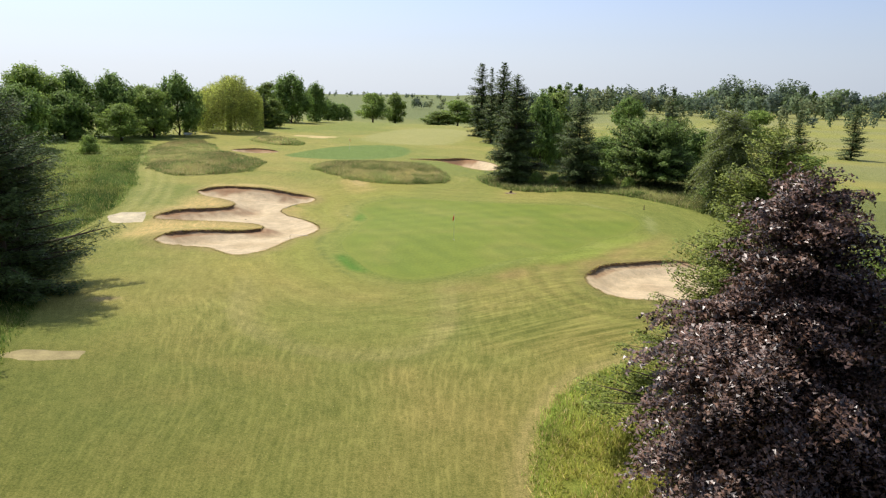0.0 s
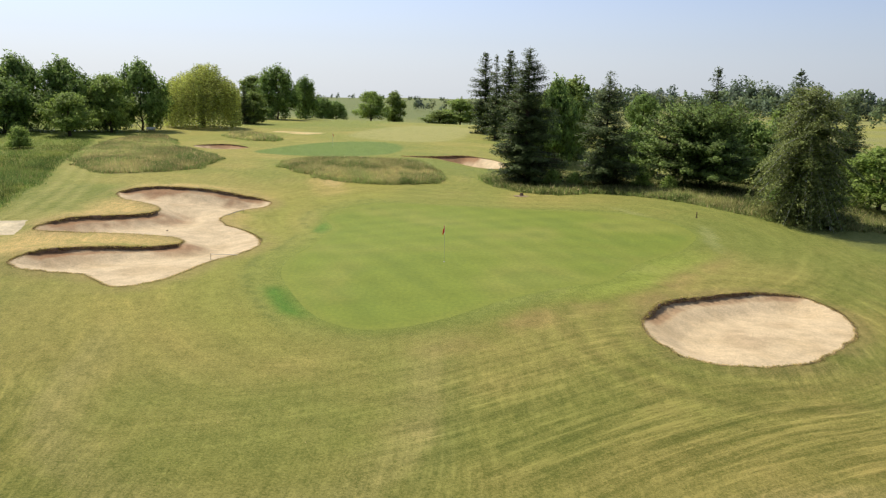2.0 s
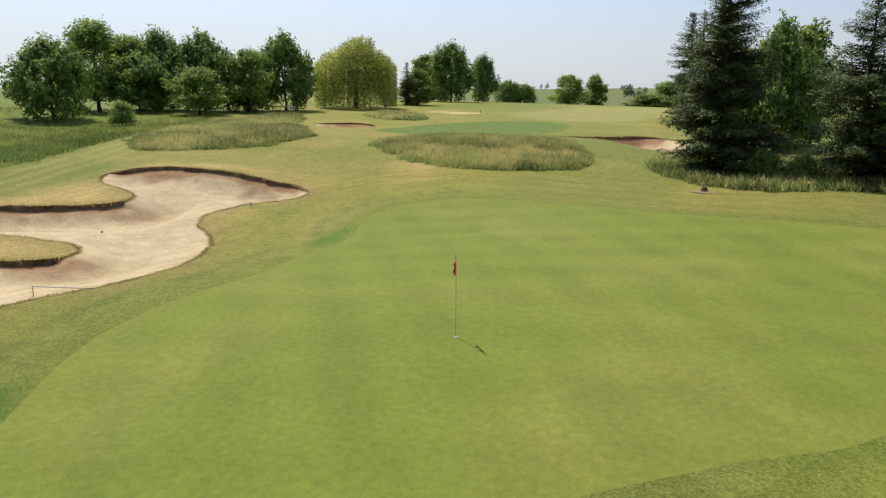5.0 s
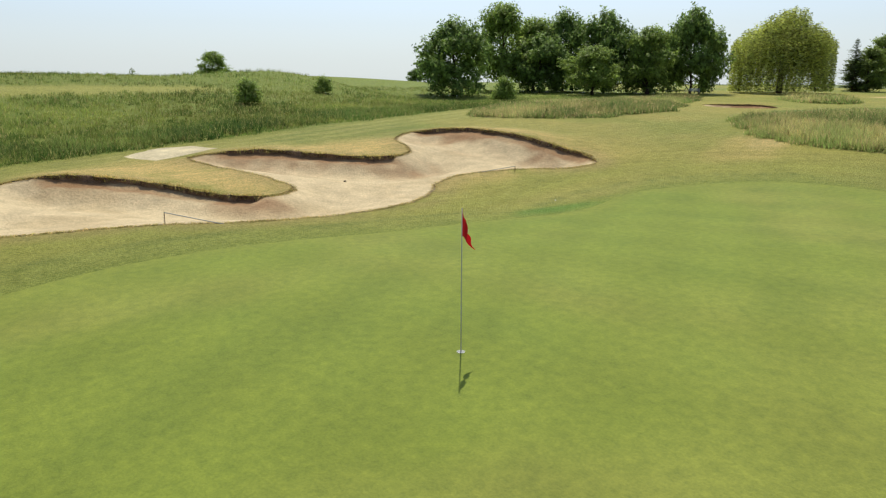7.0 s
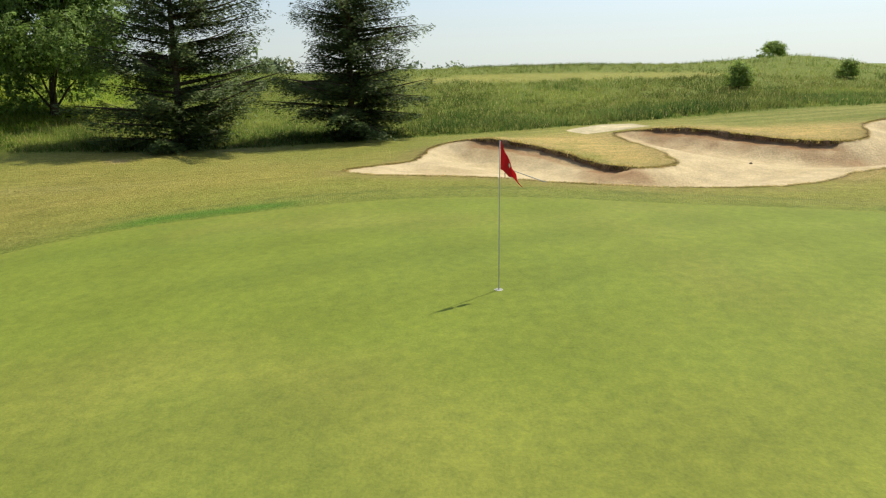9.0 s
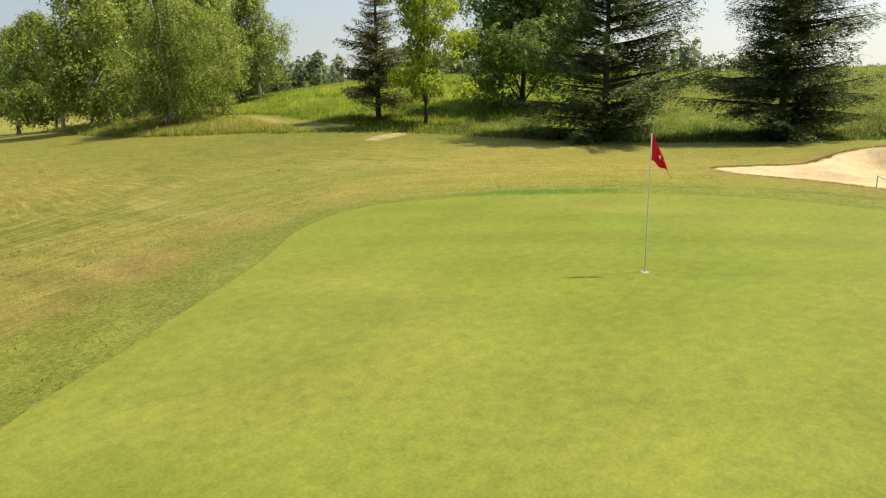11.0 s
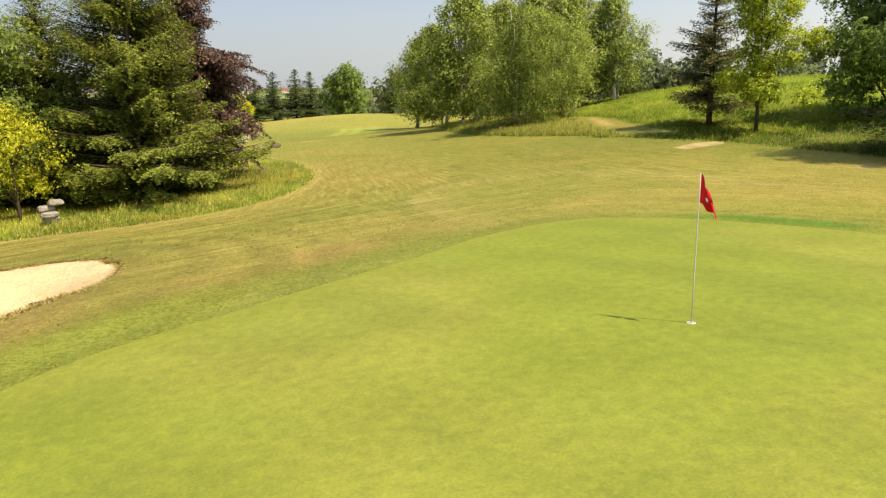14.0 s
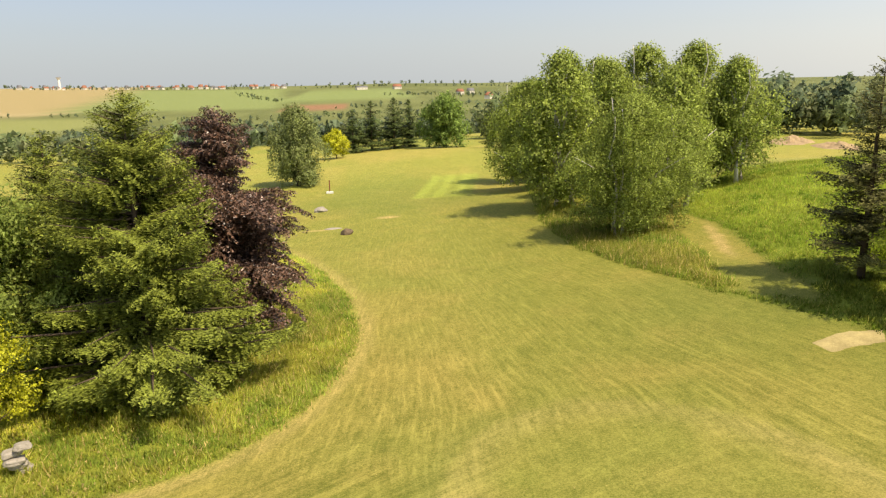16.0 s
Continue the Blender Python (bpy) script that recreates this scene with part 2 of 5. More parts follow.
# ---- mesh helpers ----
def mesh_np(name, verts, tris, mat, tone=None, smooth=False, normals=None, lay=None):
    """A triangle mesh from arrays; tone: one linear colour a vertex."""
    verts = np.asarray(verts, np.float32).reshape(-1, 3)
    tris = np.asarray(tris, np.int32).reshape(-1, 3)
    me = bpy.data.meshes.new(name)
    me.vertices.add(len(verts))
    me.vertices.foreach_set("co", verts.ravel())
    me.loops.add(tris.size)
    me.loops.foreach_set("vertex_index", tris.ravel())
    me.polygons.add(len(tris))
    me.polygons.foreach_set("loop_start", np.arange(0, tris.size, 3, dtype=np.int32))
    me.polygons.foreach_set("loop_total", np.full(len(tris), 3, np.int32))
    if smooth:
        me.polygons.foreach_set("use_smooth", np.ones(len(tris), bool))
    if tone is not None:
        a = me.color_attributes.new("tone", "FLOAT_COLOR", "POINT")
        a.data.foreach_set("color", (tone if tone.shape[1] == 4 else np.hstack([tone, np.ones((len(verts), 1))])).astype(np.float32).ravel())
    if lay is not None:
        a = me.color_attributes.new("lay", "FLOAT_COLOR", "POINT")
        a.data.foreach_set("color", lay.astype(np.float32).ravel())
    me.materials.append(mat)
    me.update(calc_edges=True)
    if normals is not None:
        me.polygons.foreach_set("use_smooth", np.ones(len(tris), bool))
        me.normals_split_custom_set_from_vertices(normals)
    return me


def part(name, data, mat, parent, label=""):
    """One mesh object under a thing or a part. data: a bmesh or a mesh."""
    if isinstance(data, bmesh.types.BMesh):
        me = bpy.data.meshes.new(name)
        data.to_mesh(me)
        data.free()
        me.materials.append(mat)
        data = me
    ob = new(name, data)
    ob.parent = parent
    if label:
        ob["label"] = label
    return ob


def thing(name, m, label, category, group="", kind=""):
    ob = new(name)
    ob.empty_display_size = 0.2
    ob.matrix_world = m
    return tagged(ob, label, category, group, kind)


def tube(path, radii, sides=8):
    """Vertices and triangles of a tapered tube along a path."""
    path = [Vector(p) for p in path]
    V, T = [], []
    for i, (p, r) in enumerate(zip(path, radii)):
        d = (path[min(i + 1, len(path) - 1)] - path[max(i - 1, 0)]).normalized()
        q = d.to_track_quat("Z", "Y")
        for k in range(sides):
            a = 2 * math.pi * k / sides
            V.append(p + q @ Vector((r * math.cos(a), r * math.sin(a), 0)))
    for i in range(len(path) - 1):
        for k in range(sides):
            a, b = i * sides + k, i * sides + (k + 1) % sides
            T += [(a, b, b + sides), (a, b + sides, a + sides)]
    n = (len(path) - 1) * sides
    for k in range(1, sides - 1):
        T += [(0, k + 1, k), (n, n + k, n + k + 1)]
    return np.array(V), np.array(T)


def join(pieces):
    V, T, n = [], [], 0
    for v, t in pieces:
        V.append(np.asarray(v, float).reshape(-1, 3))
        T.append(np.asarray(t).reshape(-1, 3) + n)
        n += len(V[-1])
    return np.vstack(V), np.vstack(T)


def box_bm(sx, sy, sz, bevel=0.0, centre=(0, 0, 0)):
    bm = bmesh.new()
    bmesh.ops.create_cube(bm, size=1, matrix=Matrix.Translation(centre) @ Matrix.Diagonal((sx, sy, sz, 1)))
    if bevel:
        bmesh.ops.bevel(bm, geom=bm.edges[:], offset=bevel, segments=2, affect="EDGES")
    return bm


def rounded(points, step=0.3):
    """A closed smooth outline through the corner points."""
    P, out = np.array(points, float), []
    n = len(P)
    for i in range(n):
        a, b, c, d = P[i - 1], P[i], P[(i + 1) % n], P[(i + 2) % n]
        k = max(2, int(np.linalg.norm(c - b) / step))
        for s in np.arange(k) / k:
            out.append(0.5 * (2 * b + (c - a) * s + (2 * a - 5 * b + 4 * c - d) * s * s + (3 * b - a - 3 * c + d) * s ** 3))
    return np.array(out)


def inside(poly, x, y):
    """Which of the points lie in the outline."""
    res = np.zeros(x.shape, bool)
    px, py = poly[:, 0], poly[:, 1]
    sel = (x >= px.min()) & (x <= px.max()) & (y >= py.min()) & (y <= py.max())
    xs, ys = x[sel], y[sel]
    r = np.zeros(xs.shape, bool)
    j = len(poly) - 1
    for i in range(len(poly)):
        if py[i] != py[j]:
            c = (py[i] > ys) != (py[j] > ys)
            r ^= c & (xs < (px[j] - px[i]) * (ys - py[i]) / (py[j] - py[i]) + px[i])
        j = i
    res[sel] = r
    return res


def edge_distance(poly, x, y, reach=4.0):
    """Signed distance to an outline (inside positive), cut at reach."""
    d = np.full(x.shape, reach)
    sel = (x > poly[:, 0].min() - reach) & (x < poly[:, 0].max() + reach) & (y > poly[:, 1].min() - reach) & (y < poly[:, 1].max() + reach)
    xs, ys, ds = x[sel], y[sel], d[sel]
    for a, b in zip(poly, np.roll(poly, -1, 0)):
        u = b - a
        t = np.clip(((xs - a[0]) * u[0] + (ys - a[1]) * u[1]) / (u @ u + 1e-12), 0, 1)
        ds = np.minimum(ds, np.hypot(xs - a[0] - t * u[0], ys - a[1] - t * u[1]))
    d[sel] = ds
    return np.where(inside(poly, x, y), d, -d)


def ramp(a, b, v):
    s = np.clip((v - a) / (b - a), 0, 1)
    return s * s * (3 - 2 * s)


def value_noise(x, y, seed=0):
    """Smooth noise from 0 to 1 on the plane."""
    xi, yi = np.floor(x), np.floor(y)
    fx, fy = x - xi, y - yi
    fx, fy = fx * fx * (3 - 2 * fx), fy * fy * (3 - 2 * fy)

    def h(a, b):
        s = np.sin(a * 127.1 + b * 311.7 + seed * 74.7) * 43758.5453
        return s - np.floor(s)
    return (h(xi, yi) * (1 - fx) + h(xi + 1, yi) * fx) * (1 - fy) + (h(xi, yi + 1) * (1 - fx) + h(xi + 1, yi + 1) * fx) * fy


def cloudy(x, y, seed=0):
    return (value_noise(x, y, seed) * 4 + value_noise(x * 2.1 + 5, y * 2.1, seed + 1) * 2 + value_noise(x * 4.3, y * 4.3 + 9, seed + 2)) / 7

# ---- lie of the land ----
# rises and hollows: x, y, reach, height
SLOPES = [(-72, 66, 22, 2.9), (-60, 25, 22, 2.86), (-45, -5, 18, 3.46), (-12, -76, 12, 1.5), (-20, 20, 12, 0.417), (14, 36, 16, -0.847), (-15, 88, 14, 0.661), (-25, 70, 10, 0.29), (0, 56, 16, -0.16), (12, 68, 12, -0.855),
         (-3, 30, 14, 0.396), (-35, 95, 20, -0.113), (20, 90, 18, 0.798), (-35, 45, 12, -1.122), (-10, -45, 14, -0.44), (-8, 52, 8, 0.441), (5, 62, 9, 1.305), (10, 46, 8, 0.817), (-14, 72, 9, -0.883), (-17, 58, 7, 0.099)]
KNOLLS = [(20, 76, 10, 1.031), (-20, 2, 9, -0.092), (-18.0, 60.2, 1.3, -0.15), (-20.4, 58.4, 1.6, 0.1), (-22.3, 55.2, 1.9, 0.48), (-23, 70.3, 2.0, 0.15),
         (-24.8, 64.6, 2.2, 0.25), (-22.6, 77.2, 3.0, 0.5), (-18.8, 78, 2.2, 0.35), (-110, 60, 16, 2.6), (-120, 110, 22, 2.5), (-8, 96, 5, 0.75), (-30, 96, 5, 0.35), (-33, 103, 7, 0.5), (-66, 86, 6.5, 1.65), (-60, 100, 7, -0.6)]


def height(x, y):
    x, y = np.asarray(x, float), np.asarray(y, float)
    xs, ys = 110 * np.tanh(x / 110), np.where(y > 60, 60 + 120 * np.tanh((y - 60) / 120), 60 + 160 * np.tanh((y - 60) / 160))
    z = -2.036 - 2.268 * xs / 100 + 2.407 * ys / 100
    for a, b, s, k in SLOPES + KNOLLS:
        z = z + k * np.exp(-((x - a) ** 2 + (y - b) ** 2) / (2 * s * s))
    z = z - 7 * ramp(190, 400, y) * ramp(120, 10, x) + 5 * ramp(450, 1500, y)    # the course dips to the north
    south = -y + 0.15 * x
    z = z - 20 * ramp(105, 420, south) + 9 * ramp(700, 1500, south) + 22 * ramp(1500, 3000, south)   # valley, far plateau
    z = z + 12 * ramp(400, 1800, x) - 6 * ramp(-150, -600, x)
    return z


def ragged(poly, seed, step=0.22):
    """An outline broken into uneven crumbs, as a turf edge is."""
    d = np.roll(poly, -1, 0) - poly
    n = np.maximum(1, np.round(np.hypot(*d.T) / step).astype(int))
    p = np.vstack([poly[i] + d[i] * (np.arange(n[i]) / n[i])[:, None] for i in range(len(poly))])
    t = np.roll(p, -1, 0) - np.roll(p, 1, 0)
    out = np.stack([t[:, 1], -t[:, 0]], 1) / np.hypot(*t.T)[:, None]
    k = 0.26 * (cloudy(p[:, 0] * 1.1, p[:, 1] * 1.1, seed) - 0.5) + 0.20 * (cloudy(p[:, 0] * 3.4, p[:, 1] * 3.4, seed + 1) - 0.5)
    return p + out * k[:, None]


# turf lips of the large bunker: south side of both tongues, and the back wall
LIP_LOW = [(-22.2, 54.4), (-21.7, 55.6), (-20.9, 57.0), (-19.6, 58.4), (-18.2, 59.5), (-16.8, 60.2), (-15.9, 60.8)]
LIP_HIGH = [(-25.7, 62.3), (-25.3, 63.8), (-24.6, 65.2), (-23.2, 66.9), (-21.7, 68.8), (-21.1, 70.2)]
LIP_BACK = [(-26.2, 74.7), (-25.6, 76.3), (-24.2, 77.2), (-22.3, 77.3), (-20.2, 77.3), (-17.4, 77.6), (-15.5, 77.8), (-14.2, 76.9)]
LEFT_BUNKER = rounded([(-22.3, 53.5)] + LIP_LOW + [(-16.2, 61.9), (-17.3, 62.7), (-19.2, 62.7), (-21, 62.3), (-23, 61.6), (-25.3, 61.4)] + LIP_HIGH
                      + [(-21.3, 71.1), (-22.3, 71.8), (-24.1, 72.3), (-25.3, 73.2)] + LIP_BACK
                      + [(-14.4, 75.2), (-15.6, 73.6), (-16.3, 71.8), (-16.4, 70.2), (-15.4, 68.3), (-13.6, 66.6), (-12.1, 64.4), (-11.2, 62.2), (-11.0, 60), (-11.3, 58), (-12.2, 56),
                         (-12.8, 54), (-13.4, 52), (-14.4, 50.8), (-15.5, 50.5), (-16.8, 51.6), (-18.1, 52.6), (-20, 52.7), (-21.5, 52.9)])
LEFT_BUNKER = ragged(LEFT_BUNKER, 4)
LIP_EAST = [(9.8, 48.3), (10.5, 49.7), (11.8, 51.7), (13.3, 53), (15.2, 54.1), (17, 55.2), (18.6, 55.8), (20.1, 55.8)]
RIGHT_BUNKER = rounded(LIP_EAST + [(21, 55), (21.4, 53.5), (21.2, 51.7), (20.4, 49.7),
                        (19.1, 48.1), (17.8, 46.8), (16.5, 45.6), (15.2, 44.9), (14, 44.4), (12.8, 44.2), (11.6, 44.2), (10.5, 44.7), (9.8, 45.9), (9.7, 47.1)])
RIGHT_BUNKER = ragged(RIGHT_BUNKER, 9)
GREEN = rounded([(-5, 47.3), (-3.2, 45.9), (-1.5, 46.0), (0.9, 47.5), (3.6, 50.1), (6.7, 52.5), (9.6, 54.7), (12.6, 59.5), (16.8, 64.3), (18.7, 68.8), (16, 73), (11, 74.6), (6.8, 75.2), (1.4, 76.8),
                 (-3.8, 78), (-6.8, 77), (-8.7, 73.8), (-8.6, 71.5), (-7.5, 68), (-7.6, 64), (-7.6, 60.5), (-8.1, 57), (-7.9, 53.6), (-6.6, 50.2)], 0.5)
FAR_BUNKERS = [rounded([(-6, 117), (-1.5, 115.5), (1, 111), (4, 104.5), (6.5, 103.2), (8, 108), (7, 116), (3, 122), (-1, 119.5)], 0.4),
               rounded([(-36.4, 121), (-33, 117), (-30, 117.5), (-28.4, 121), (-31, 124.5), (-34, 125)], 0.4),
               rounded([(-33.2, 156), (-28, 152.5), (-24.3, 154), (-24.6, 158), (-29, 158.5)], 1.0),
               rounded([(18, 112), (21, 110), (23.5, 112), (22, 115), (19, 115)], 1.0)]
FAR_GREEN = rounded([(-26, 115), (-20, 112), (-13, 114), (-7.5, 122), (-7, 134), (-11, 141), (-19, 137), (-24, 126)], 1.0)
SIDE_GREEN = rounded([(20, 120), (27, 115), (36, 120), (38, 130), (30, 136), (22, 130)], 1.0)
PALE_FAIRWAY = rounded([(-18, 152), (-10, 145), (-2, 147), (3, 160), (6, 192), (0, 205), (-10, 196), (-17, 172)], 2.0)
# rough and meadow outlines
ISLAND_MID = rounded([(-18.5, 98), (-16, 92), (-11.6, 87.4), (-6.5, 85.6), (-1.8, 86.8), (0.3, 89.4), (-0.6, 96), (-3, 103), (-9, 108), (-15, 106)], 0.8)
ISLAND_LEFT = rounded([(-34.4, 86), (-31, 84.6), (-27.4, 87.4), (-25, 92), (-25.2, 99), (-29, 105), (-34, 113), (-38, 119), (-43, 130), (-47, 136), (-50, 128), (-46, 110), (-40, 95)], 0.8)
ISLAND_FAR = rounded([(-38, 140), (-31, 133), (-27, 136), (-31, 144), (-37, 148)], 1.0)
WEST_MEADOW = rounded([(-14.6, 20.5), (-19.3, 29.5), (-22.4, 38), (-26.5, 44.5), (-29, 50), (-29.6, 58), (-30.6, 66), (-34, 78), (-39, 90), (-46, 108), (-53, 126), (-66, 150),
                       (-190, 190), (-230, 40), (-130, -60), (-60, -40), (-30, -8), (-22.6, 2), (-22.4, 8.5), (-20.4, 18), (-19.3, 25)], 1.0)
EAST_BANK = rounded([(3.6, 15.5), (3.2, 22.5), (4.6, 28.4), (6.6, 32), (9, 34.2), (12, 35.2), (18, 36), (28, 40), (45, 40), (60, 10), (60, -30), (35, -40), (17, -12), (9, 0), (5.4, 8.5)], 0.8)
BIRCH_ISLAND = rounded([(-19.5, -40), (-14.4, -14), (-12, 2), (-12.8, 13), (-16.2, 22), (-18, 16), (-20.4, 4), (-27, -6), (-33, -14), (-34, -30), (-27, -44)], 0.8)
NORTH_BANK = rounded([(4.4, 93.5), (4.9, 87.6), (7.0, 84.2), (10.6, 82.0), (14.8, 82.6), (20, 79.8), (26.2, 73.3), (34, 64), (60, 58), (64, 86), (40, 96), (26, 100), (12, 101)], 0.8)
APRON = rounded([(-12, 37.3), (-9.2, 33.5), (-5.3, 31.8), (-2.4, 32.5), (-0.8, 33.9), (0.7, 37), (0.9, 40.7), (1.2, 45.4), (2, 49.2), (-6, 55), (-14, 50), (-13, 42)], 0.5)
MEADOWS = [(ISLAND_MID, "island"), (ISLAND_LEFT, "island"), (ISLAND_FAR, "island"), (WEST_MEADOW, "west"), (EAST_BANK, "east"), (BIRCH_ISLAND, "birch"), (NORTH_BANK, "north")]


def blend(base, colour, k):
    return base * (1 - k[:, None]) + np.array(colour) * k[:, None]


def oval(x, y, cx, cy, rx, ry, turn=0.0):
    """1 in the middle of an oval spot, 0 outside."""
    c, s = math.cos(radians(turn)), math.sin(radians(turn))
    u, v = ((x - cx) * c + (y - cy) * s) / rx, (-(x - cx) * s + (y - cy) * c) / ry
    return 1 - ramp(0.55, 1.1, np.hypot(u, v) + 0.5 * (cloudy(x * 0.9, y * 0.9, 5) - 0.5))


def hilltop(x, y):
    return oval(x, y, -54.6, 61, 3.6, 17, 4)


def corridor(x, y):
    """The mown strip between the eastern bank, the right bunker and the green."""
    return ramp(-1, 4, x) * ramp(56, 50, y - 0.5 * np.clip(x - 8, 0, 20)) * ramp(30, 39, y)


def tones(x, y):
    """Base colour of the turf: mown grass, scorched parts, meadows, bare spots, far fields."""
    n = len(x)
    c1, c2, c3 = cloudy(x / 9, y / 9, 1), cloudy(x / 2.2, y / 2.2, 2), cloudy(x / 25, y / 25, 3)
    t = np.tile(np.array((0.290, 0.300, 0.064)), (n, 1))
    t = blend(t, (0.410, 0.345, 0.092), np.clip(ramp(0.42, 0.75, c1) * 0.6 + 0.3 * ramp(0.5, 0.8, c2), 0, 1))
    t = blend(t, (0.200, 0.250, 0.050), ramp(0.45, 0.70, c3) * 0.55)
    t = blend(t, (0.650, 0.480, 0.170), 0.95 * ramp(-28, -24, x) * ramp(-13, -16, x) * ramp(53, 56, y) * ramp(82, 77, y) * ramp(0.15, 0.45, c2))
    g = edge_distance(GREEN, x, y, 14.0)
    arc = edge_distance(APRON, x, y, 5.0)
    low = ramp(48, 42, y)
    t = blend(t, (0.400, 0.352, 0.115), low * 0.75 * ramp(0.0, 0.25, arc) * ramp(2.4, 0.5, arc) * (0.4 + 0.6 * c2))
    t = blend(t, (0.150, 0.190, 0.045), low * 0.3 * ramp(-1.3, -0.1, arc) * ramp(0.15, 0.0, arc) * ramp(-6, 0, x))
    t = blend(t, (0.158, 0.225, 0.038), 0.4 * ramp(-1.6, -0.5, g) * ramp(0.3, 0.6, c1))           # collar of the green
    t = blend(t, (0.500, 0.380, 0.125), 0.75 * np.maximum(oval(x, y, -10.6, 72.5, 1.3, 6, 10), oval(x, y, -10.8, 85, 2.2, 6, 15)))
    for k, (cx, cy, rx, ry, a) in enumerate([(-19.3, 39.4, 1.0, 0.6, 10), (0.4, -13.8, 1.3, 0.8, 0), (-11, 88, 1.3, 5, 15), (7, -9, 1.6, 0.5, 0), (-20.6, 12, 0.45, 6, -17)]):
        t = blend(t, (0.600, 0.450, 0.190), 0.8 * oval(x, y, cx, cy, rx, ry, a))
    t = blend(t, (0.42, 0.42, 0.17), 0.35 * np.maximum(oval(x, y, 16.6, 72.5, 0.5, 5.0, 30), oval(x, y, 19.6, 67.5, 0.6, 4.0, -10)))     # dusting of sand
    t = blend(t, (0.50, 0.40, 0.15), 0.55 * np.maximum(oval(x, y, 12.0, 58.0, 1.2, 2.6, -50), oval(x, y, 5.0, 51.0, 0.5, 5.0, -46)))
    west = ramp(-2, -6, x) * ramp(40, 48, y)
    t = blend(t, (0.290, 0.325, 0.062), 0.75 * west * ramp(-6.0, -3.5, g) * ramp(0.2, 0.0, g) * (0.55 + 0.45 * c2))
    t = blend(t, (0.13, 0.18, 0.04), 0.5 * west * ramp(-2.05, -1.9, g) * ramp(-1.6, -1.75, g))
    t = blend(t, (0.120, 0.270, 0.030), 0.9 * oval(x, y, -6.2, 48.9, 2.9, 1.8, -42) * ramp(-1.5, -0.9, g) * ramp(0.1, -0.05, g))
    t = blend(t, (0.130, 0.270, 0.036), 0.8 * oval(x, y, -8.2, 68.5, 0.8, 3.0, 0))
    # lush collar and dry outer ring on the sunny side
    east = ramp(-1, 4, x) * ramp(66, 58, y)
    t = blend(t, (0.45, 0.385, 0.105), 0.65 * east * ramp(-8.5, -6, g) * ramp(-1.8, -3.2, g) * (0.5 + 0.5 * c2))
    t = blend(t, (0.50, 0.34, 0.125), 0.5 * east * ramp(-4.0, -3.0, g) * ramp(-1.5, -2.2, g) * ramp(0.25, 0.55, c2))
    bank = edge_distance(EAST_BANK, x, y, 4.0)
    t = blend(t, (0.52, 0.42, 0.15), 0.75 * ramp(-1.1, -0.5, bank) * ramp(0.3, 0.0, bank) * (0.5 + 0.5 * c2))
    t = blend(t, (0.35, 0.420, 0.065), 0.85 * ramp(5.5, 8.5, x) * ramp(66, 60, y) * ramp(-2.8, -1.4, g) * ramp(0.2, 0.0, g) * (0.6 + 0.4 * c2))
    t = blend(t, (0.250, 0.320, 0.055), 0.85 * east * ramp(7.5, 5.5, x) * ramp(-1.6, -0.9, g) * ramp(0.2, 0.0, g) * (0.5 + 0.5 * c2))
    # rings left by the mower round green and bunkers
    r = edge_distance(RIGHT_BUNKER, x, y, 8.0)
    t = blend(t, (0.420, 0.375, 0.075), 0.45 * west * ramp(-12, -8, g) * ramp(-1.5, -2.5, g) * (0.4 + 0.6 * c2))
    rings = 0.4 * np.sin(g * 3.4 + 2 * c1) * ramp(-13, -7, g) * ramp(-0.8, -1.8, g) + 0.8 * np.sin(r * 4.1) * ramp(-7, -3, r)
    t = t * (1 + (0.09 + 0.14 * ramp(-6, 2, x) * ramp(62, 52, y) * c2) * rings)[:, None]
    t = blend(t, (0.250, 0.300, 0.052), 0.7 * ramp(-0.8, -0.05, g))
    edge = edge_distance(WEST_MEADOW, x, y, 6.0)
    t = blend(t, (0.46, 0.41, 0.13), 0.6 * ramp(50, 58, y) * ramp(130, 110, y) * ramp(-4.6, -3.6, edge) * ramp(0.0, -0.6, edge) * (0.5 + 0.5 * np.sin(edge * 5 + 3 * c1)) * (0.4 + 0.8 * c2))
    for poly, k in ((LEFT_BUNKER, 0.6), (RIGHT_BUNKER, 0.45), (FAR_BUNKERS[0], 0.3)):
        t = blend(t, (0.40, 0.30, 0.115), k * ramp(-1.6, -0.1, edge_distance(poly, x, y)) * ramp(0.2, 0.55, c2))
    for poly in (FAR_GREEN, SIDE_GREEN):
        t = blend(t, (0.180, 0.255, 0.054), ramp(-0.4, 0.4, edge_distance(poly, x, y)))
    t = blend(t, (0.383, 0.367, 0.118), 0.9 * ramp(-1.5, 1.5, edge_distance(PALE_FAIRWAY, x, y)))
    for poly in FAR_BUNKERS[2:]:
        t = blend(t, (0.690, 0.540, 0.246), ramp(-0.2, 0.3, edge_distance(poly, x, y)))
    across = x + 8.6 - 0.2 * (y + 38.6)
    tee = ramp(0.3, -0.3, np.maximum(np.abs(across) - 3.5, np.abs(y + 38.6) - 11.5))
    t = blend(t, (0.330, 0.390, 0.075), 0.85 * tee)
    t = t * (1 + 0.10 * tee * np.tanh(2 * np.sin(across * 2.7)))[:, None]
    for poly, kind in MEADOWS:
        k = ramp(-0.2, 0.4, edge_distance(poly, x, y))
        t = blend(t, {"island": (0.240, 0.232, 0.067), "west": (0.205, 0.252, 0.045), "north": (0.195, 0.217, 0.056)}.get(kind, (0.310, 0.345, 0.056)), k)
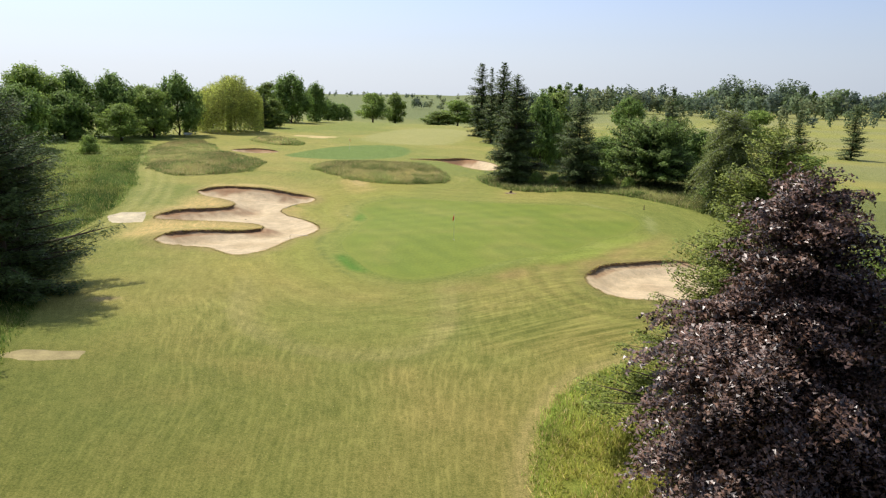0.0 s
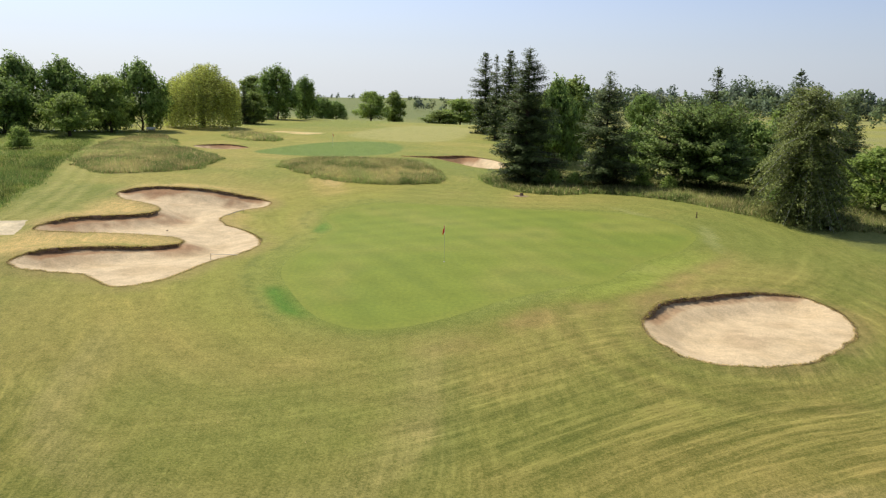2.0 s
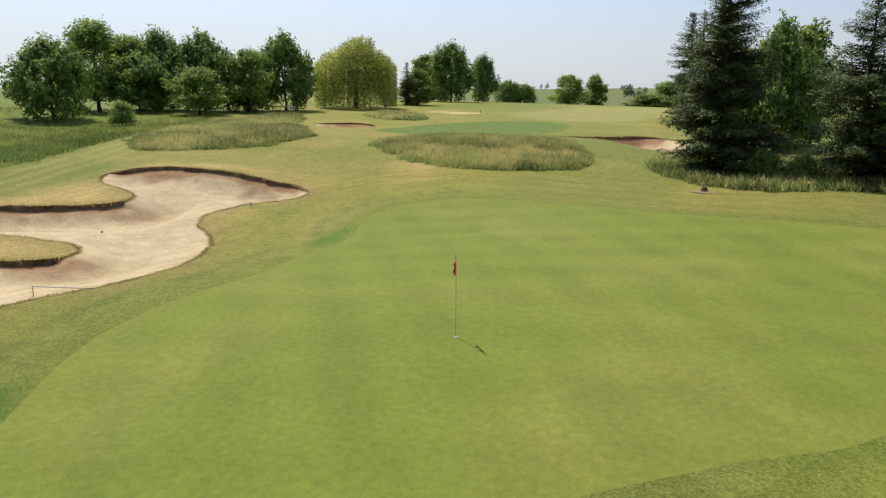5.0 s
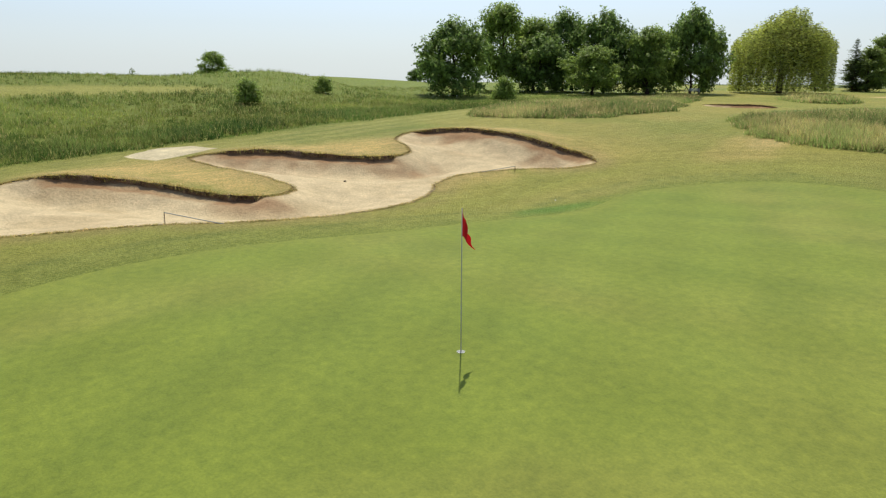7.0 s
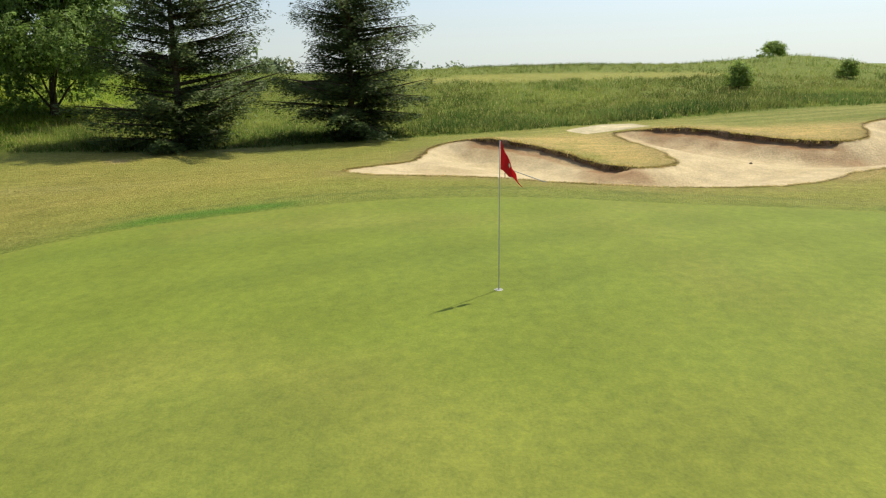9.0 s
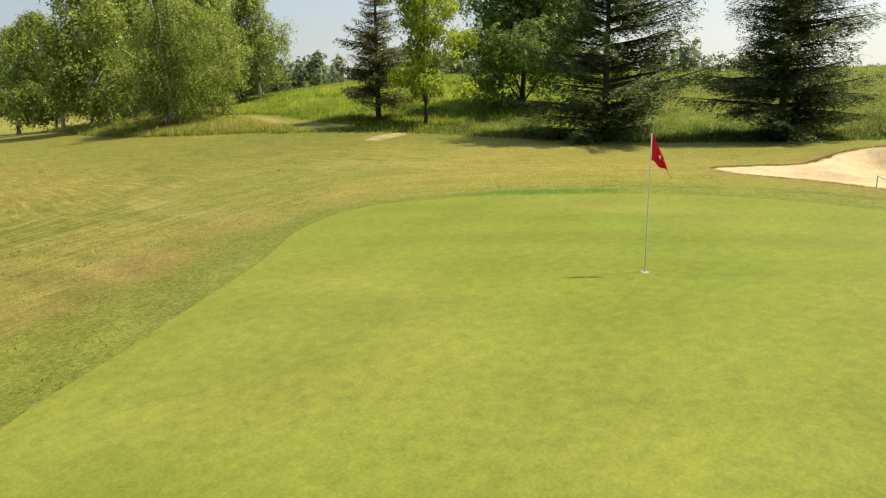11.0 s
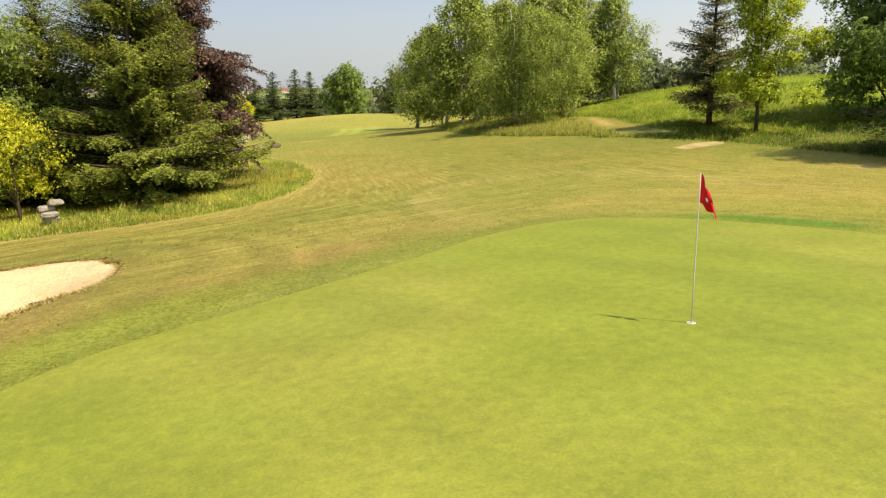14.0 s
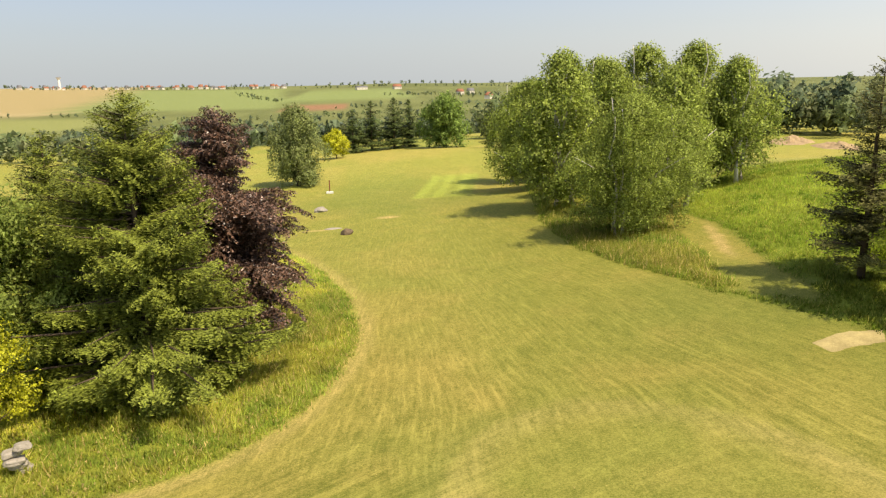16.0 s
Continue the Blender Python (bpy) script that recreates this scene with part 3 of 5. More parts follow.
    t = blend(t, (0.260, 0.345, 0.048), 0.9 * ramp(36, 26, y) * ramp(-30, 0, y) * ramp(0.0, 1.0, edge_distance(WEST_MEADOW, x, y)))
    # bare heap and fairway beyond the western meadow
    t = blend(t, (0.330, 0.330, 0.090), 0.8 * np.maximum(oval(x, y, -62, -40, 22, 9, 10), oval(x, y, -85, 40, 9, 26, 10)))
    t = blend(t, (0.38, 0.36, 0.09), 0.9 * hilltop(x, y))
    # far fields: gold and green beyond the valley, bushy ground before them
    south = -y
    f = ramp(150, 260, south)
    field = np.tile(np.array((0.125, 0.145, 0.048)), (n, 1))
    field = blend(field, (0.16, 0.18, 0.062), ramp(0.45, 0.6, cloudy(x / 60, y / 60, 31)))
    line = 411 + 0.2367 * (south - 944)
    gold = ramp(900, 930, south) * ramp(-25, 25, x - line)
    field = blend(field, (0.33, 0.265, 0.125), gold)
    field = blend(field, (0.40, 0.33, 0.18), gold * ramp(1010, 960, south))
    field = blend(field, (0.20, 0.245, 0.085), ramp(1040, 1060, south) * ramp(2500, 2450, south) * ramp(25, -25, x - line) * ramp(-20, 20, x - 150 - 0.1 * (south - 1284)))
    field = blend(field, (0.22, 0.24, 0.08), ramp(580, 620, south) * ramp(900, 870, south) * ramp(250, 290, x))
    field = blend(field, (0.27, 0.15, 0.08), ramp(930, 945, south) * ramp(1110, 1090, south) * ramp(20, 35, x) * ramp(125, 110, x))
    field = blend(field, (0.20, 0.25, 0.085), ramp(1250, 1300, south) * ramp(2200, 2100, south) * ramp(-110, -80, x) * ramp(175, 150, x))
    t = t * (1 - f[:, None]) + field * f[:, None]
    side = ramp(50, 80, x) * ramp(60, 100, y)
    t = blend(t, (0.30, 0.29, 0.11), 0.7 * side * ramp(0.3, 0.6, c3))
    far = ramp(260, 520, y) * ramp(200, 60, x)
    t = blend(t, (0.18, 0.21, 0.07), far)
    t = t * (1 - np.maximum(ramp(38, 30, y) * (0.75 + 0.5 * ramp(-3, -9, x)), 0.9 * corridor(x, y))[:, None] * ramp(-60, -20, y)[:, None] * ramp(-0.2, -1.5, g)[:, None] * np.array((0.10, 0.11, 0.14)))
    # strength of the clipping streaks: strong on the fairway, weak on the apron and in the meadows
    apron = np.maximum(ramp(6.5, 3.0, np.abs(g)), oval(x, y, -5.5, 41, 7.5, 9.5) * 0.9)
    streak = 0.5 + (0.3 + 0.6 * ramp(27, 37, y)) * (1 - 0.35 * ramp(1, 6, x)) * ramp(47, 38, y) * ramp(-16, -12, x + 0.12 * (y - 30))
    streak = streak + 0.15 * ramp(-4, 1, x) * ramp(52, 46, y) * ramp(14, 26, y)
    rough = np.max([ramp(-0.2, 0.6, edge_distance(p, x, y)) for p in (EAST_BANK, WEST_MEADOW, BIRCH_ISLAND)], 0)
    streak = streak * (1 - 0.8 * rough) * ramp(45, 25, np.abs(x))
    streak = np.clip(streak * (1 - 0.55 * apron) + 0.6 * corridor(x, y) * ramp(-2.6, -4.0, g) * (1 - rough), 0.05, 2.2) * ramp(400, 120, np.hypot(x, y))
    return np.column_stack([np.clip(t, 0.01, 0.8), streak])


def mower(x, y):
    """The mower's way: lanes that fan out from the tee, and rings round the green. Across the lanes, across and along the rings, share of the rings."""
    d = -edge_distance(GREEN, x, y, 24.0)
    bank = np.clip(-edge_distance(EAST_BANK, x, y, 16.0), -2, 16)
    fan = 1 + 0.035 * np.clip(y - 12, 0, 40)
    u = (x + 2 + 0.0009 * np.clip(y - 5, -40, 60) ** 2) / fan
    turn = np.arctan2(x - 2, -(y - 62)) * 22
    share = 0.6 * ramp(15, 7, d) * ramp(70, 60, y) + 0.8 * ramp(14, 6, d) * ramp(60, 70, y)
    share = np.maximum(share, corridor(x, y) * ramp(9, 5, bank))
    return np.column_stack([u, (d - bank) * 0.5, turn, np.clip(share, 0, 1)])


# ---- the ground: one sheet, pierced by the bunkers and the green ----
def axis(lo, a, b, hi, step, growth=1.09):
    mid = list(np.arange(a, b + 1e-6, step))
    down, up, s = [], [], step
    while mid[0] - sum(down) > lo:
        s *= growth
        down.append(s)
    s = step
    while mid[-1] + sum(up) < hi:
        s *= growth
        up.append(s)
    return np.array([mid[0] - v for v in np.cumsum(down)][::-1] + mid + [mid[-1] + v for v in np.cumsum(up)])


def build_ground():
    from mathutils.geometry import delaunay_2d_cdt
    X0, X1, Y0, Y1, S = -38.0, 25.0, 40.0, 128.0, 0.5
    xs, ys = axis(-3800, X0, X1, 3800, S, 1.09), axis(-4200, -15.0, 128.0, 3800, S, 1.09)
    gx, gy = np.meshgrid(xs, ys)
    nx, ny = len(xs), len(ys)
    V2 = np.stack([gx.ravel(), gy.ravel()], 1)
    i0, i1 = np.searchsorted(xs, X0 - 1e-3), np.searchsorted(xs, X1 - 1e-3)
    j0, j1 = np.searchsorted(ys, Y0 - 1e-3), np.searchsorted(ys, Y1 - 1e-3)
    I, J = np.meshgrid(np.arange(nx - 1), np.arange(ny - 1))
    out = ~((I >= i0) & (I < i1) & (J >= j0) & (J < j1))
    a = (J * nx + I)[out]
    T_out = np.concatenate([np.stack([a, a + 1, a + nx + 1], 1), np.stack([a, a + nx + 1, a + nx], 1)])
    # inner sheet, cut along the outlines
    x, y = gx[j0:j1 + 1, i0:i1 + 1].ravel(), gy[j0:j1 + 1, i0:i1 + 1].ravel()
    keep = np.ones(len(x), bool)
    outlines = (LEFT_BUNKER, RIGHT_BUNKER, GREEN, FAR_BUNKERS[0], FAR_BUNKERS[1])
    for poly in outlines:
        keep &= np.abs(edge_distance(poly, x, y, 1.0)) > 0.22
    pts = [Vector(p) for p in np.stack([x[keep], y[keep]], 1)]
    edges = []
    for poly in outlines:
        n = len(pts)
        pts += [Vector(p) for p in poly]
        edges += [(n + i, n + (i + 1) % len(poly)) for i in range(len(poly))]
    co, _, faces, *_ = delaunay_2d_cdt(pts, edges, [], 0, 1e-5)
    co = np.array([tuple(v) for v in co])
    F = np.array([f for f in faces if len(f) == 3])
    cx, cy = co[F].mean(1).T
    zone = np.zeros(len(F), int)
    for k, poly in enumerate(outlines):
        zone[inside(poly, cx, cy)] = k + 1
    return V2, T_out, co, F, zone


def sheet(name, V2, T, mat, z=None, tone=None):
    used, inv = np.unique(T, return_inverse=True)
    p = V2[used]
    zz = height(p[:, 0], p[:, 1]) if z is None else z(p[:, 0], p[:, 1])
    col = tones(p[:, 0], p[:, 1]) if tone is None else tone(p[:, 0], p[:, 1])
    return mesh_np(name, np.column_stack([p, zz]), inv.reshape(-1, 3), mat, col, True, None, mower(p[:, 0], p[:, 1]) if mat is M_TURF else None)


V2, T_OUT, CO, CF, ZONE = build_ground()


def sand_height(poly, lip, deep, faces=()):
    """A shallow bowl, with a steep face below each lip line."""
    def f(x, y):
        d = edge_distance(poly, x, y, 6.0)
        near = np.min([beside(line, x, y)[0] for line in faces], 0) if faces else np.full(x.shape, 1.0)
        drop = 0.4 * ramp(-0.4, 3.2, d) + 0.75 * ramp(-0.15, 1.9, d) * ramp(5.0, 1.6, near)
        return height(x, y) - 0.012 - lip(x, y) - deep * drop + 0.05 * (cloudy(x * 1.1, y * 1.1, 7) - 0.5) + 0.02 * (cloudy(x * 5, y * 5, 8) - 0.5)
    return f


def beside(line, x, y):
    """Distance to an open line of points, share of the way along it, and how far the place lies to the right of it."""
    best, along, right = np.full(x.shape, 99.0), np.zeros(x.shape), np.zeros(x.shape)
    pts = np.array(line, float)
    for k, (a, b) in enumerate(zip(pts, pts[1:])):
        u = b - a
        t = np.clip(((x - a[0]) * u[0] + (y - a[1]) * u[1]) / (u @ u), 0, 1)
        dx, dy = x - a[0] - t * u[0], y - a[1] - t * u[1]
        d = np.hypot(dx, dy)
        hit = d < best
        best, along = np.where(hit, d, best), np.where(hit, (k + t) / (len(pts) - 1), along)
        right = np.where(hit, (dx * u[1] - dy * u[0]) / np.hypot(*u), right)
    return best, along, right


def left_lip(x, y):
    out = np.zeros(x.shape)
    for line, tall, ends in ((LIP_LOW, 0.16, (0.15, 0.02)), (LIP_HIGH, 0.17, (0.25, 0.03)), (LIP_BACK, 0.15, (0.08, 0.25))):
        d, k, _ = beside(line, x, y)
        out = np.maximum(out, tall * ramp(0.9, 0.35, d) * ramp(0, ends[0], k) * ramp(1, 1 - ends[1], k))
    return out * (0.7 + 0.6 * cloudy(x * 0.9, y * 0.9, 14))


def right_lip(x, y):
    d, k, _ = beside(LIP_EAST, x, y)
    return 0.16 * (0.7 + 0.6 * cloudy(x * 0.9, y * 0.9, 15)) * ramp(0.9, 0.35, d) * ramp(0, 0.2, k) * (0.3 + 0.7 * ramp(1, 0.55, k))


def sand_tone(poly, lip, soil=None, pale=1.0, earth=0.95, comb=False):
    def f(x, y):
        d = edge_distance(poly, x, y, 6.0)
        c = cloudy(x / 1.6, y / 1.6, 11)
        t = np.tile(np.array((0.66, 0.525, 0.32)) * pale, (len(x), 1))
        t = blend(t, np.array((0.56, 0.43, 0.245)) * pale, ramp(0.45, 0.8, c) * 0.7)
        t = blend(t, (0.33, 0.185, 0.09), earth * np.clip(lip(x, y) * 20.0, 0, 1) * ramp(3.0, 0.2, d) * (0.45 + 0.55 * ramp(0.3, 0.6, c)))
        if comb:                                     # furrows left by the rake below the lip
            t = t * (1 - 0.22 * ramp(0.1, 0.7, np.sin((0.93 * x + 0.36 * y) * 11 + 2 * c)) * ramp(2.6, 1.2, d) * np.clip(lip(x, y) * 9, 0, 1))[:, None]
            t = blend(t, np.array((0.50, 0.375, 0.22)), 0.6 * oval(x, y, 15.5, 49.5, 1.4, 4.0, -38) * ramp(0.35, 0.65, c))
        if soil:
            t = blend(t, (0.36, 0.215, 0.115), np.clip(soil(x, y) * (0.1 + 1.2 * ramp(0.25, 0.75, c) * (0.4 + 0.9 * cloudy(x * 2.3, y * 2.3, 12))), 0, 1))
        return t
    return f


def green_tone(x, y):
    c1, c2 = cloudy(x / 5, y / 5, 21), cloudy(x / 1.4, y / 1.4, 22)
    t = np.tile(np.array((0.192, 0.250, 0.040)), (len(x), 1))
    t = blend(t, (0.270, 0.282, 0.068), ramp(0.42, 0.75, c1) * 0.5)
    t = blend(t, (0.140, 0.205, 0.036), ramp(0.5, 0.75, c2) * 0.35)
    s = np.tanh(2 * np.sin((0.85 * x + 0.5 * y) * 2.6)) * (0.4 + 1.2 * c2) + np.tanh(2 * np.sin((0.95 * y - 0.3 * x) * 2.2)) * (0.4 + 1.2 * c1)
    t = t * (1 + 0.035 * s)[:, None]
    return blend(t, (0.215, 0.255, 0.046), 0.8 * ramp(0.9, 0.0, edge_distance(GREEN, x, y)))


allV = np.vstack([V2, CO])
ground = tagged(new("ground", sheet("ground", allV, np.vstack([T_OUT, CF[ZONE == 0] + len(V2)]), M_TURF)), "mown sun-scorched grass of a golf course, with striped fairway", "grass", kind="structure")
green = tagged(new("putting_green", sheet("putting_green", CO, CF[ZONE == 3], M_GREEN, None, green_tone)), "closely mown light green putting surface", "green", kind="structure")


def bunker(name, poly, lip, deep, label, soil=None, pale=1.0, earth=0.95, comb=False, lines=()):
    base = tagged(new(name, None), label, "bunker", kind="structure")
    # sand, finer than the lawn round it
    from mathutils.geometry import delaunay_2d_cdt
    x, y = np.meshgrid(np.arange(poly[:, 0].min(), poly[:, 0].max(), 0.22), np.arange(poly[:, 1].min(), poly[:, 1].max(), 0.22))
    x, y = x.ravel() + 0.03 * np.sin(y.ravel() * 40), y.ravel()
    k = edge_distance(poly, x, y, 1.0) > 0.1
    pts = [Vector(p) for p in np.stack([x[k], y[k]], 1)]
    n = len(pts)
    pts += [Vector(p) for p in poly]
    co, _, faces, *_ = delaunay_2d_cdt(pts, [(n + i, n + (i + 1) % len(poly)) for i in range(len(poly))], [], 0, 1e-5)
    co = np.array([tuple(v) for v in co])
    F = np.array([f for f in faces if len(f) == 3])
    c = co[F].mean(1)
    F = F[inside(poly, c[:, 0], c[:, 1])]
    zf = sand_height(poly, lip, deep, lines)
    part("sand", sheet("sand", co, F, M_SAND, zf, sand_tone(poly, lip, soil, pale, earth, comb)), M_SAND, base, "pale raked bunker sand")
    # turf-and-soil face under the lip
    m = len(poly)
    rng = np.random.default_rng(3)
    nrm = np.stack([np.roll(poly[:, 1], -1) - np.roll(poly[:, 1], 1), -(np.roll(poly[:, 0], -1) - np.roll(poly[:, 0], 1))], 1)
    nrm /= np.linalg.norm(nrm, axis=1)[:, None]
    area = np.sum(poly[:, 0] * np.roll(poly[:, 1], -1) - np.roll(poly[:, 0], -1) * poly[:, 1])
    if area < 0:
        nrm = -nrm                                   # outward
    L = lip(poly[:, 0] - nrm[:, 0] * 0.15, poly[:, 1] - nrm[:, 1] * 0.15)
    top, full = height(poly[:, 0], poly[:, 1]), L.copy()
    w = rng.uniform(-0.10, 0.10, (3, m)) * np.clip(L / 0.1, 0.3, 1)
    L = L * (0.15 + 1.3 * cloudy(poly[:, 0] * 2.6, poly[:, 1] * 2.6, 41)) * rng.uniform(0.75, 1.15, m)
    k = np.clip(L / 0.1, 0, 1)
    rows = [np.column_stack([poly + nrm * 0.02, top]),
            np.column_stack([poly - nrm * (0.01 + 0.09 * k + w[0] * k)[:, None], top + 0.004 + 0.1 * L + 0.4 * w[1] * k]),
            np.column_stack([poly - nrm * (0.005 + (0.02 + w[1]) * k)[:, None], top - 0.01 - 0.5 * L]),
            np.column_stack([poly - nrm * (0.03 + 0.10 * k + 0.4 * w[2] * k)[:, None], top - 0.16 - 1.5 * full])]
    V = np.vstack(rows)
    T = []
    for r in range(3):
        for i in range(m):
            j = (i + 1) % m
            T += [(r * m + i, r * m + j, (r + 1) * m + j), (r * m + i, (r + 1) * m + j, (r + 1) * m + i)]
    part("lip", mesh_np("lip", V, T, M_SOIL, None, False), M_SOIL, base, "dark crumbling soil edge under the turf")
    # ragged turf hanging over the edge
    dens = 46
    seg = np.repeat(np.arange(m), dens)
    u = rng.random(len(seg))[:, None]
    p = poly[seg] * (1 - u) + poly[(seg + 1) % m] * u - nrm[seg] * rng.uniform(-0.12, 0.10, (len(seg), 1))
    hgt = (0.06 + 0.75 * L[seg]) * rng.uniform(0.4, 1.2, len(seg))
    z = height(p[:, 0], p[:, 1])
    tang = np.stack([-nrm[seg, 1], nrm[seg, 0]], 1)
    tip = p - nrm[seg] * rng.uniform(-0.08, 0.14, (len(seg), 1)) + tang * rng.normal(0, 0.05, (len(seg), 1))
    sag = rng.random(len(seg)) < 0.5
    V = np.stack([np.column_stack([p - tang * 0.02, z]), np.column_stack([p + tang * 0.02, z]), np.column_stack([tip, z + np.where(sag, -0.8, 0.7) * hgt])], 1).reshape(-1, 3)
    col = np.where((rng.random(len(seg)) < 0.5)[:, None], np.array((0.62, 0.47, 0.19)), np.array((0.42, 0.38, 0.12)))
    part("turf_fringe", mesh_np("turf_fringe", V, np.arange(len(V)).reshape(-1, 3), M_TUFT, np.repeat(col, 3, 0), False, np.tile((0.0, 0.0, 1.0), (len(V), 1))), M_TUFT, base, "dry overhanging turf")
    return base


def left_soil(x, y):
    """Red-brown earth washed down below the turf faces."""
    out = np.zeros(x.shape)
    for line, wide, k0, k1 in ((LIP_LOW, 2.1, 0.45, 0.9), (LIP_HIGH, 3.6, -0.2, 0.5), (LIP_BACK, 4.2, 0.0, 0.3)):
        d, k, right = beside(line, x, y)
        out = np.maximum(out, ramp(wide, 0.2, d) * ramp(-0.4, 0.2, right) * (0.35 + 0.65 * ramp(k0, k1, k)) * (ramp(1.0, 0.6, k) if line is LIP_BACK else 1))
    return out


bunker("sand_bunker", LEFT_BUNKER, left_lip, 0.55, "large pale sand bunker with two grass tongues and dark soil lips", left_soil, lines=(LIP_LOW, LIP_HIGH, LIP_BACK))
bunker("sand_bunker", RIGHT_BUNKER, right_lip, 0.55, "oval pale sand bunker with a dark soil lip beside the green", pale=np.array((1.02, 1.0, 0.97)), earth=0.7, comb=True, lines=(LIP_EAST,))


def far_lip(x, y):
    return 0.22 * (0.6 + 0.8 * cloudy(x * 0.8, y * 0.8, 16)) * ramp(-2.5, 0.5, (y - 114) - 0.25 * x) * ramp(6, 2, x)


def wall_lip(x, y):
    return 0.12 * ramp(121, 124, y)


bunker("sand_bunker", FAR_BUNKERS[0], far_lip, 1.0, "far sand bunker with a steep brown soil face", lambda x, y: ramp(4.2, 2.2, x + 0.15 * (y - 112)))
bunker("sand_bunker", FAR_BUNKERS[1], wall_lip, 0.6, "small far sand bunker under a tall grass bank")

# ---- tall grass ----
def tufts(name, label, poly, density, tall, colours, seed, box=None, fade=None, blades=5, wide=0.05, wild=0.3):
    """A meadow of single grass blades, leaning all ways. density: tufts a square metre."""
    rng = np.random.default_rng(seed)
    x0, y0, x1, y1 = box or (*poly.min(0), *poly.max(0))
    n = int((x1 - x0) * (y1 - y0) * density)
    x, y = rng.uniform(x0, x1, n), rng.uniform(y0, y1, n)
    k = inside(poly, x + wild * 2 * (cloudy(x / 1.9, y / 1.9, seed + 20) - 0.5), y + wild * 2 * (cloudy(x / 1.9, y / 1.9, seed + 30) - 0.5))
    if fade is not None:
        k &= rng.random(n) < fade(x, y)
    k &= cloudy(x / 1.5, y / 1.5, seed) > 0.25
    x, y = x[k], y[k]
    n = len(x)
    patchy, herb = cloudy(x / 4, y / 4, seed + 3), cloudy(x / 1.7, y / 1.7, seed + 6)
    e = edge_distance(poly, x, y, 1.5)
    hgt = tall * (0.3 + 1.0 * patchy + 0.35 * herb) * (0.62 + 0.38 * ramp(0, 1.0, e)) * rng.uniform(0.6, 1.3, n)
    # blades
    x, y, hgt, patchy, herb = (np.repeat(v, blades) for v in (x, y, hgt, patchy, herb))
    n = len(x)
    a, lean = rng.uniform(0, 2 * math.pi, n), rng.uniform(0.1, 1.2, n)
    bx, by = x + rng.normal(0, 0.14, n), y + rng.normal(0, 0.14, n)
    hgt = hgt * rng.uniform(0.5, 1.1, n)
    leafy = (rng.random(n) < 0.22) & (herb > 0.5)
    z = height(bx, by) - 0.02 + np.where(leafy, hgt * rng.uniform(0.2, 0.7, n), 0)
    hgt = np.where(leafy, hgt * 0.3, hgt)
    w = wide * rng.uniform(0.6, 1.4, n) * np.where(leafy, 2.0, 1)
    dx, dy = np.cos(a), np.sin(a)
    v0 = np.stack([bx - dy * w, by + dx * w, z], 1)
    v1 = np.stack([bx + dy * w, by - dx * w, z], 1)
    v2 = np.stack([bx + dx * lean * hgt, by + dy * lean * hgt, z + hgt], 1)
    V = np.stack([v0, v1, v2], 1).reshape(-1, 3)
    pick = ramp(0.35, 0.65, patchy + rng.normal(0, 0.12, n))
    col = np.array(colours[0])[None] * (1 - pick[:, None]) + np.array(colours[1])[None] * pick[:, None]
    rim = ramp(0.9, 0.2, edge_distance(poly, bx, by, 1.5))
    col = blend(col, np.array(colours[1]) * (0.75, 0.9, 0.75), 0.7 * rim)
    wide_patch = cloudy(bx / 10, by / 10, seed + 9)
    col = col * (0.62 + 0.76 * ramp(0.2, 0.8, wide_patch))[:, None]
    col = blend(col, np.array(colours[1]) * (0.55, 0.72, 0.6), ramp(0.55, 0.72, herb) * 0.8)
    straw = rng.random(n) < 0.14
    col[straw] = colours[2]
    nor = np.stack([dx * 0.35, dy * 0.35, np.ones(n)], 1) + rng.normal(0, 0.3, (n, 3))
    nor /= np.linalg.norm(nor, axis=1)[:, None]
    me = mesh_np(name, V, np.arange(3 * n).reshape(-1, 3), M_TUFT, np.repeat(col, 3, 0), False, np.repeat(nor, 3, 0))
    return tagged(new(name, me), label, "grass", kind="stuff")


# ---- trees ----
def facets(C, N, L, W, rng, up=None, out=None):
    """Small pointed leaves: centre, normal, half length, half width."""
    n = len(C)
    r = rng.normal(size=(n, 3)) if up is None else up
    u = np.cross(N, r)
    u /= np.linalg.norm(u, axis=1)[:, None] + 1e-9
    v = np.cross(N, u)
    v /= np.linalg.norm(v, axis=1)[:, None] + 1e-9
    L, W = np.broadcast_to(L, n)[:, None], np.broadcast_to(W, n)[:, None]
    V = np.stack([C - v * L - u * W, C - v * L + u * W, C + v * L], 1).reshape(-1, 3)
    T = np.arange(3 * n).reshape(-1, 3)
    if out is None:
        return V, T
    out = out + rng.normal(0, 0.35, out.shape)
    return V, T, np.repeat(out / np.linalg.norm(out, axis=1)[:, None], 3, 0)


def unit(rng, n):
    v = rng.normal(size=(n, 3))
    return v / np.linalg.norm(v, axis=1)[:, None]


def make_tree(name, label, m, mat, bark, trunk, crown, category="tree"):
    t = thing(name, m, label, category)
    part("trunk", mesh_np("trunk", *trunk, bark, None, True), bark, t)
    part("crown", mesh_np("crown", crown[0], crown[1], mat, None, False, crown[2]), mat, t)
    return t


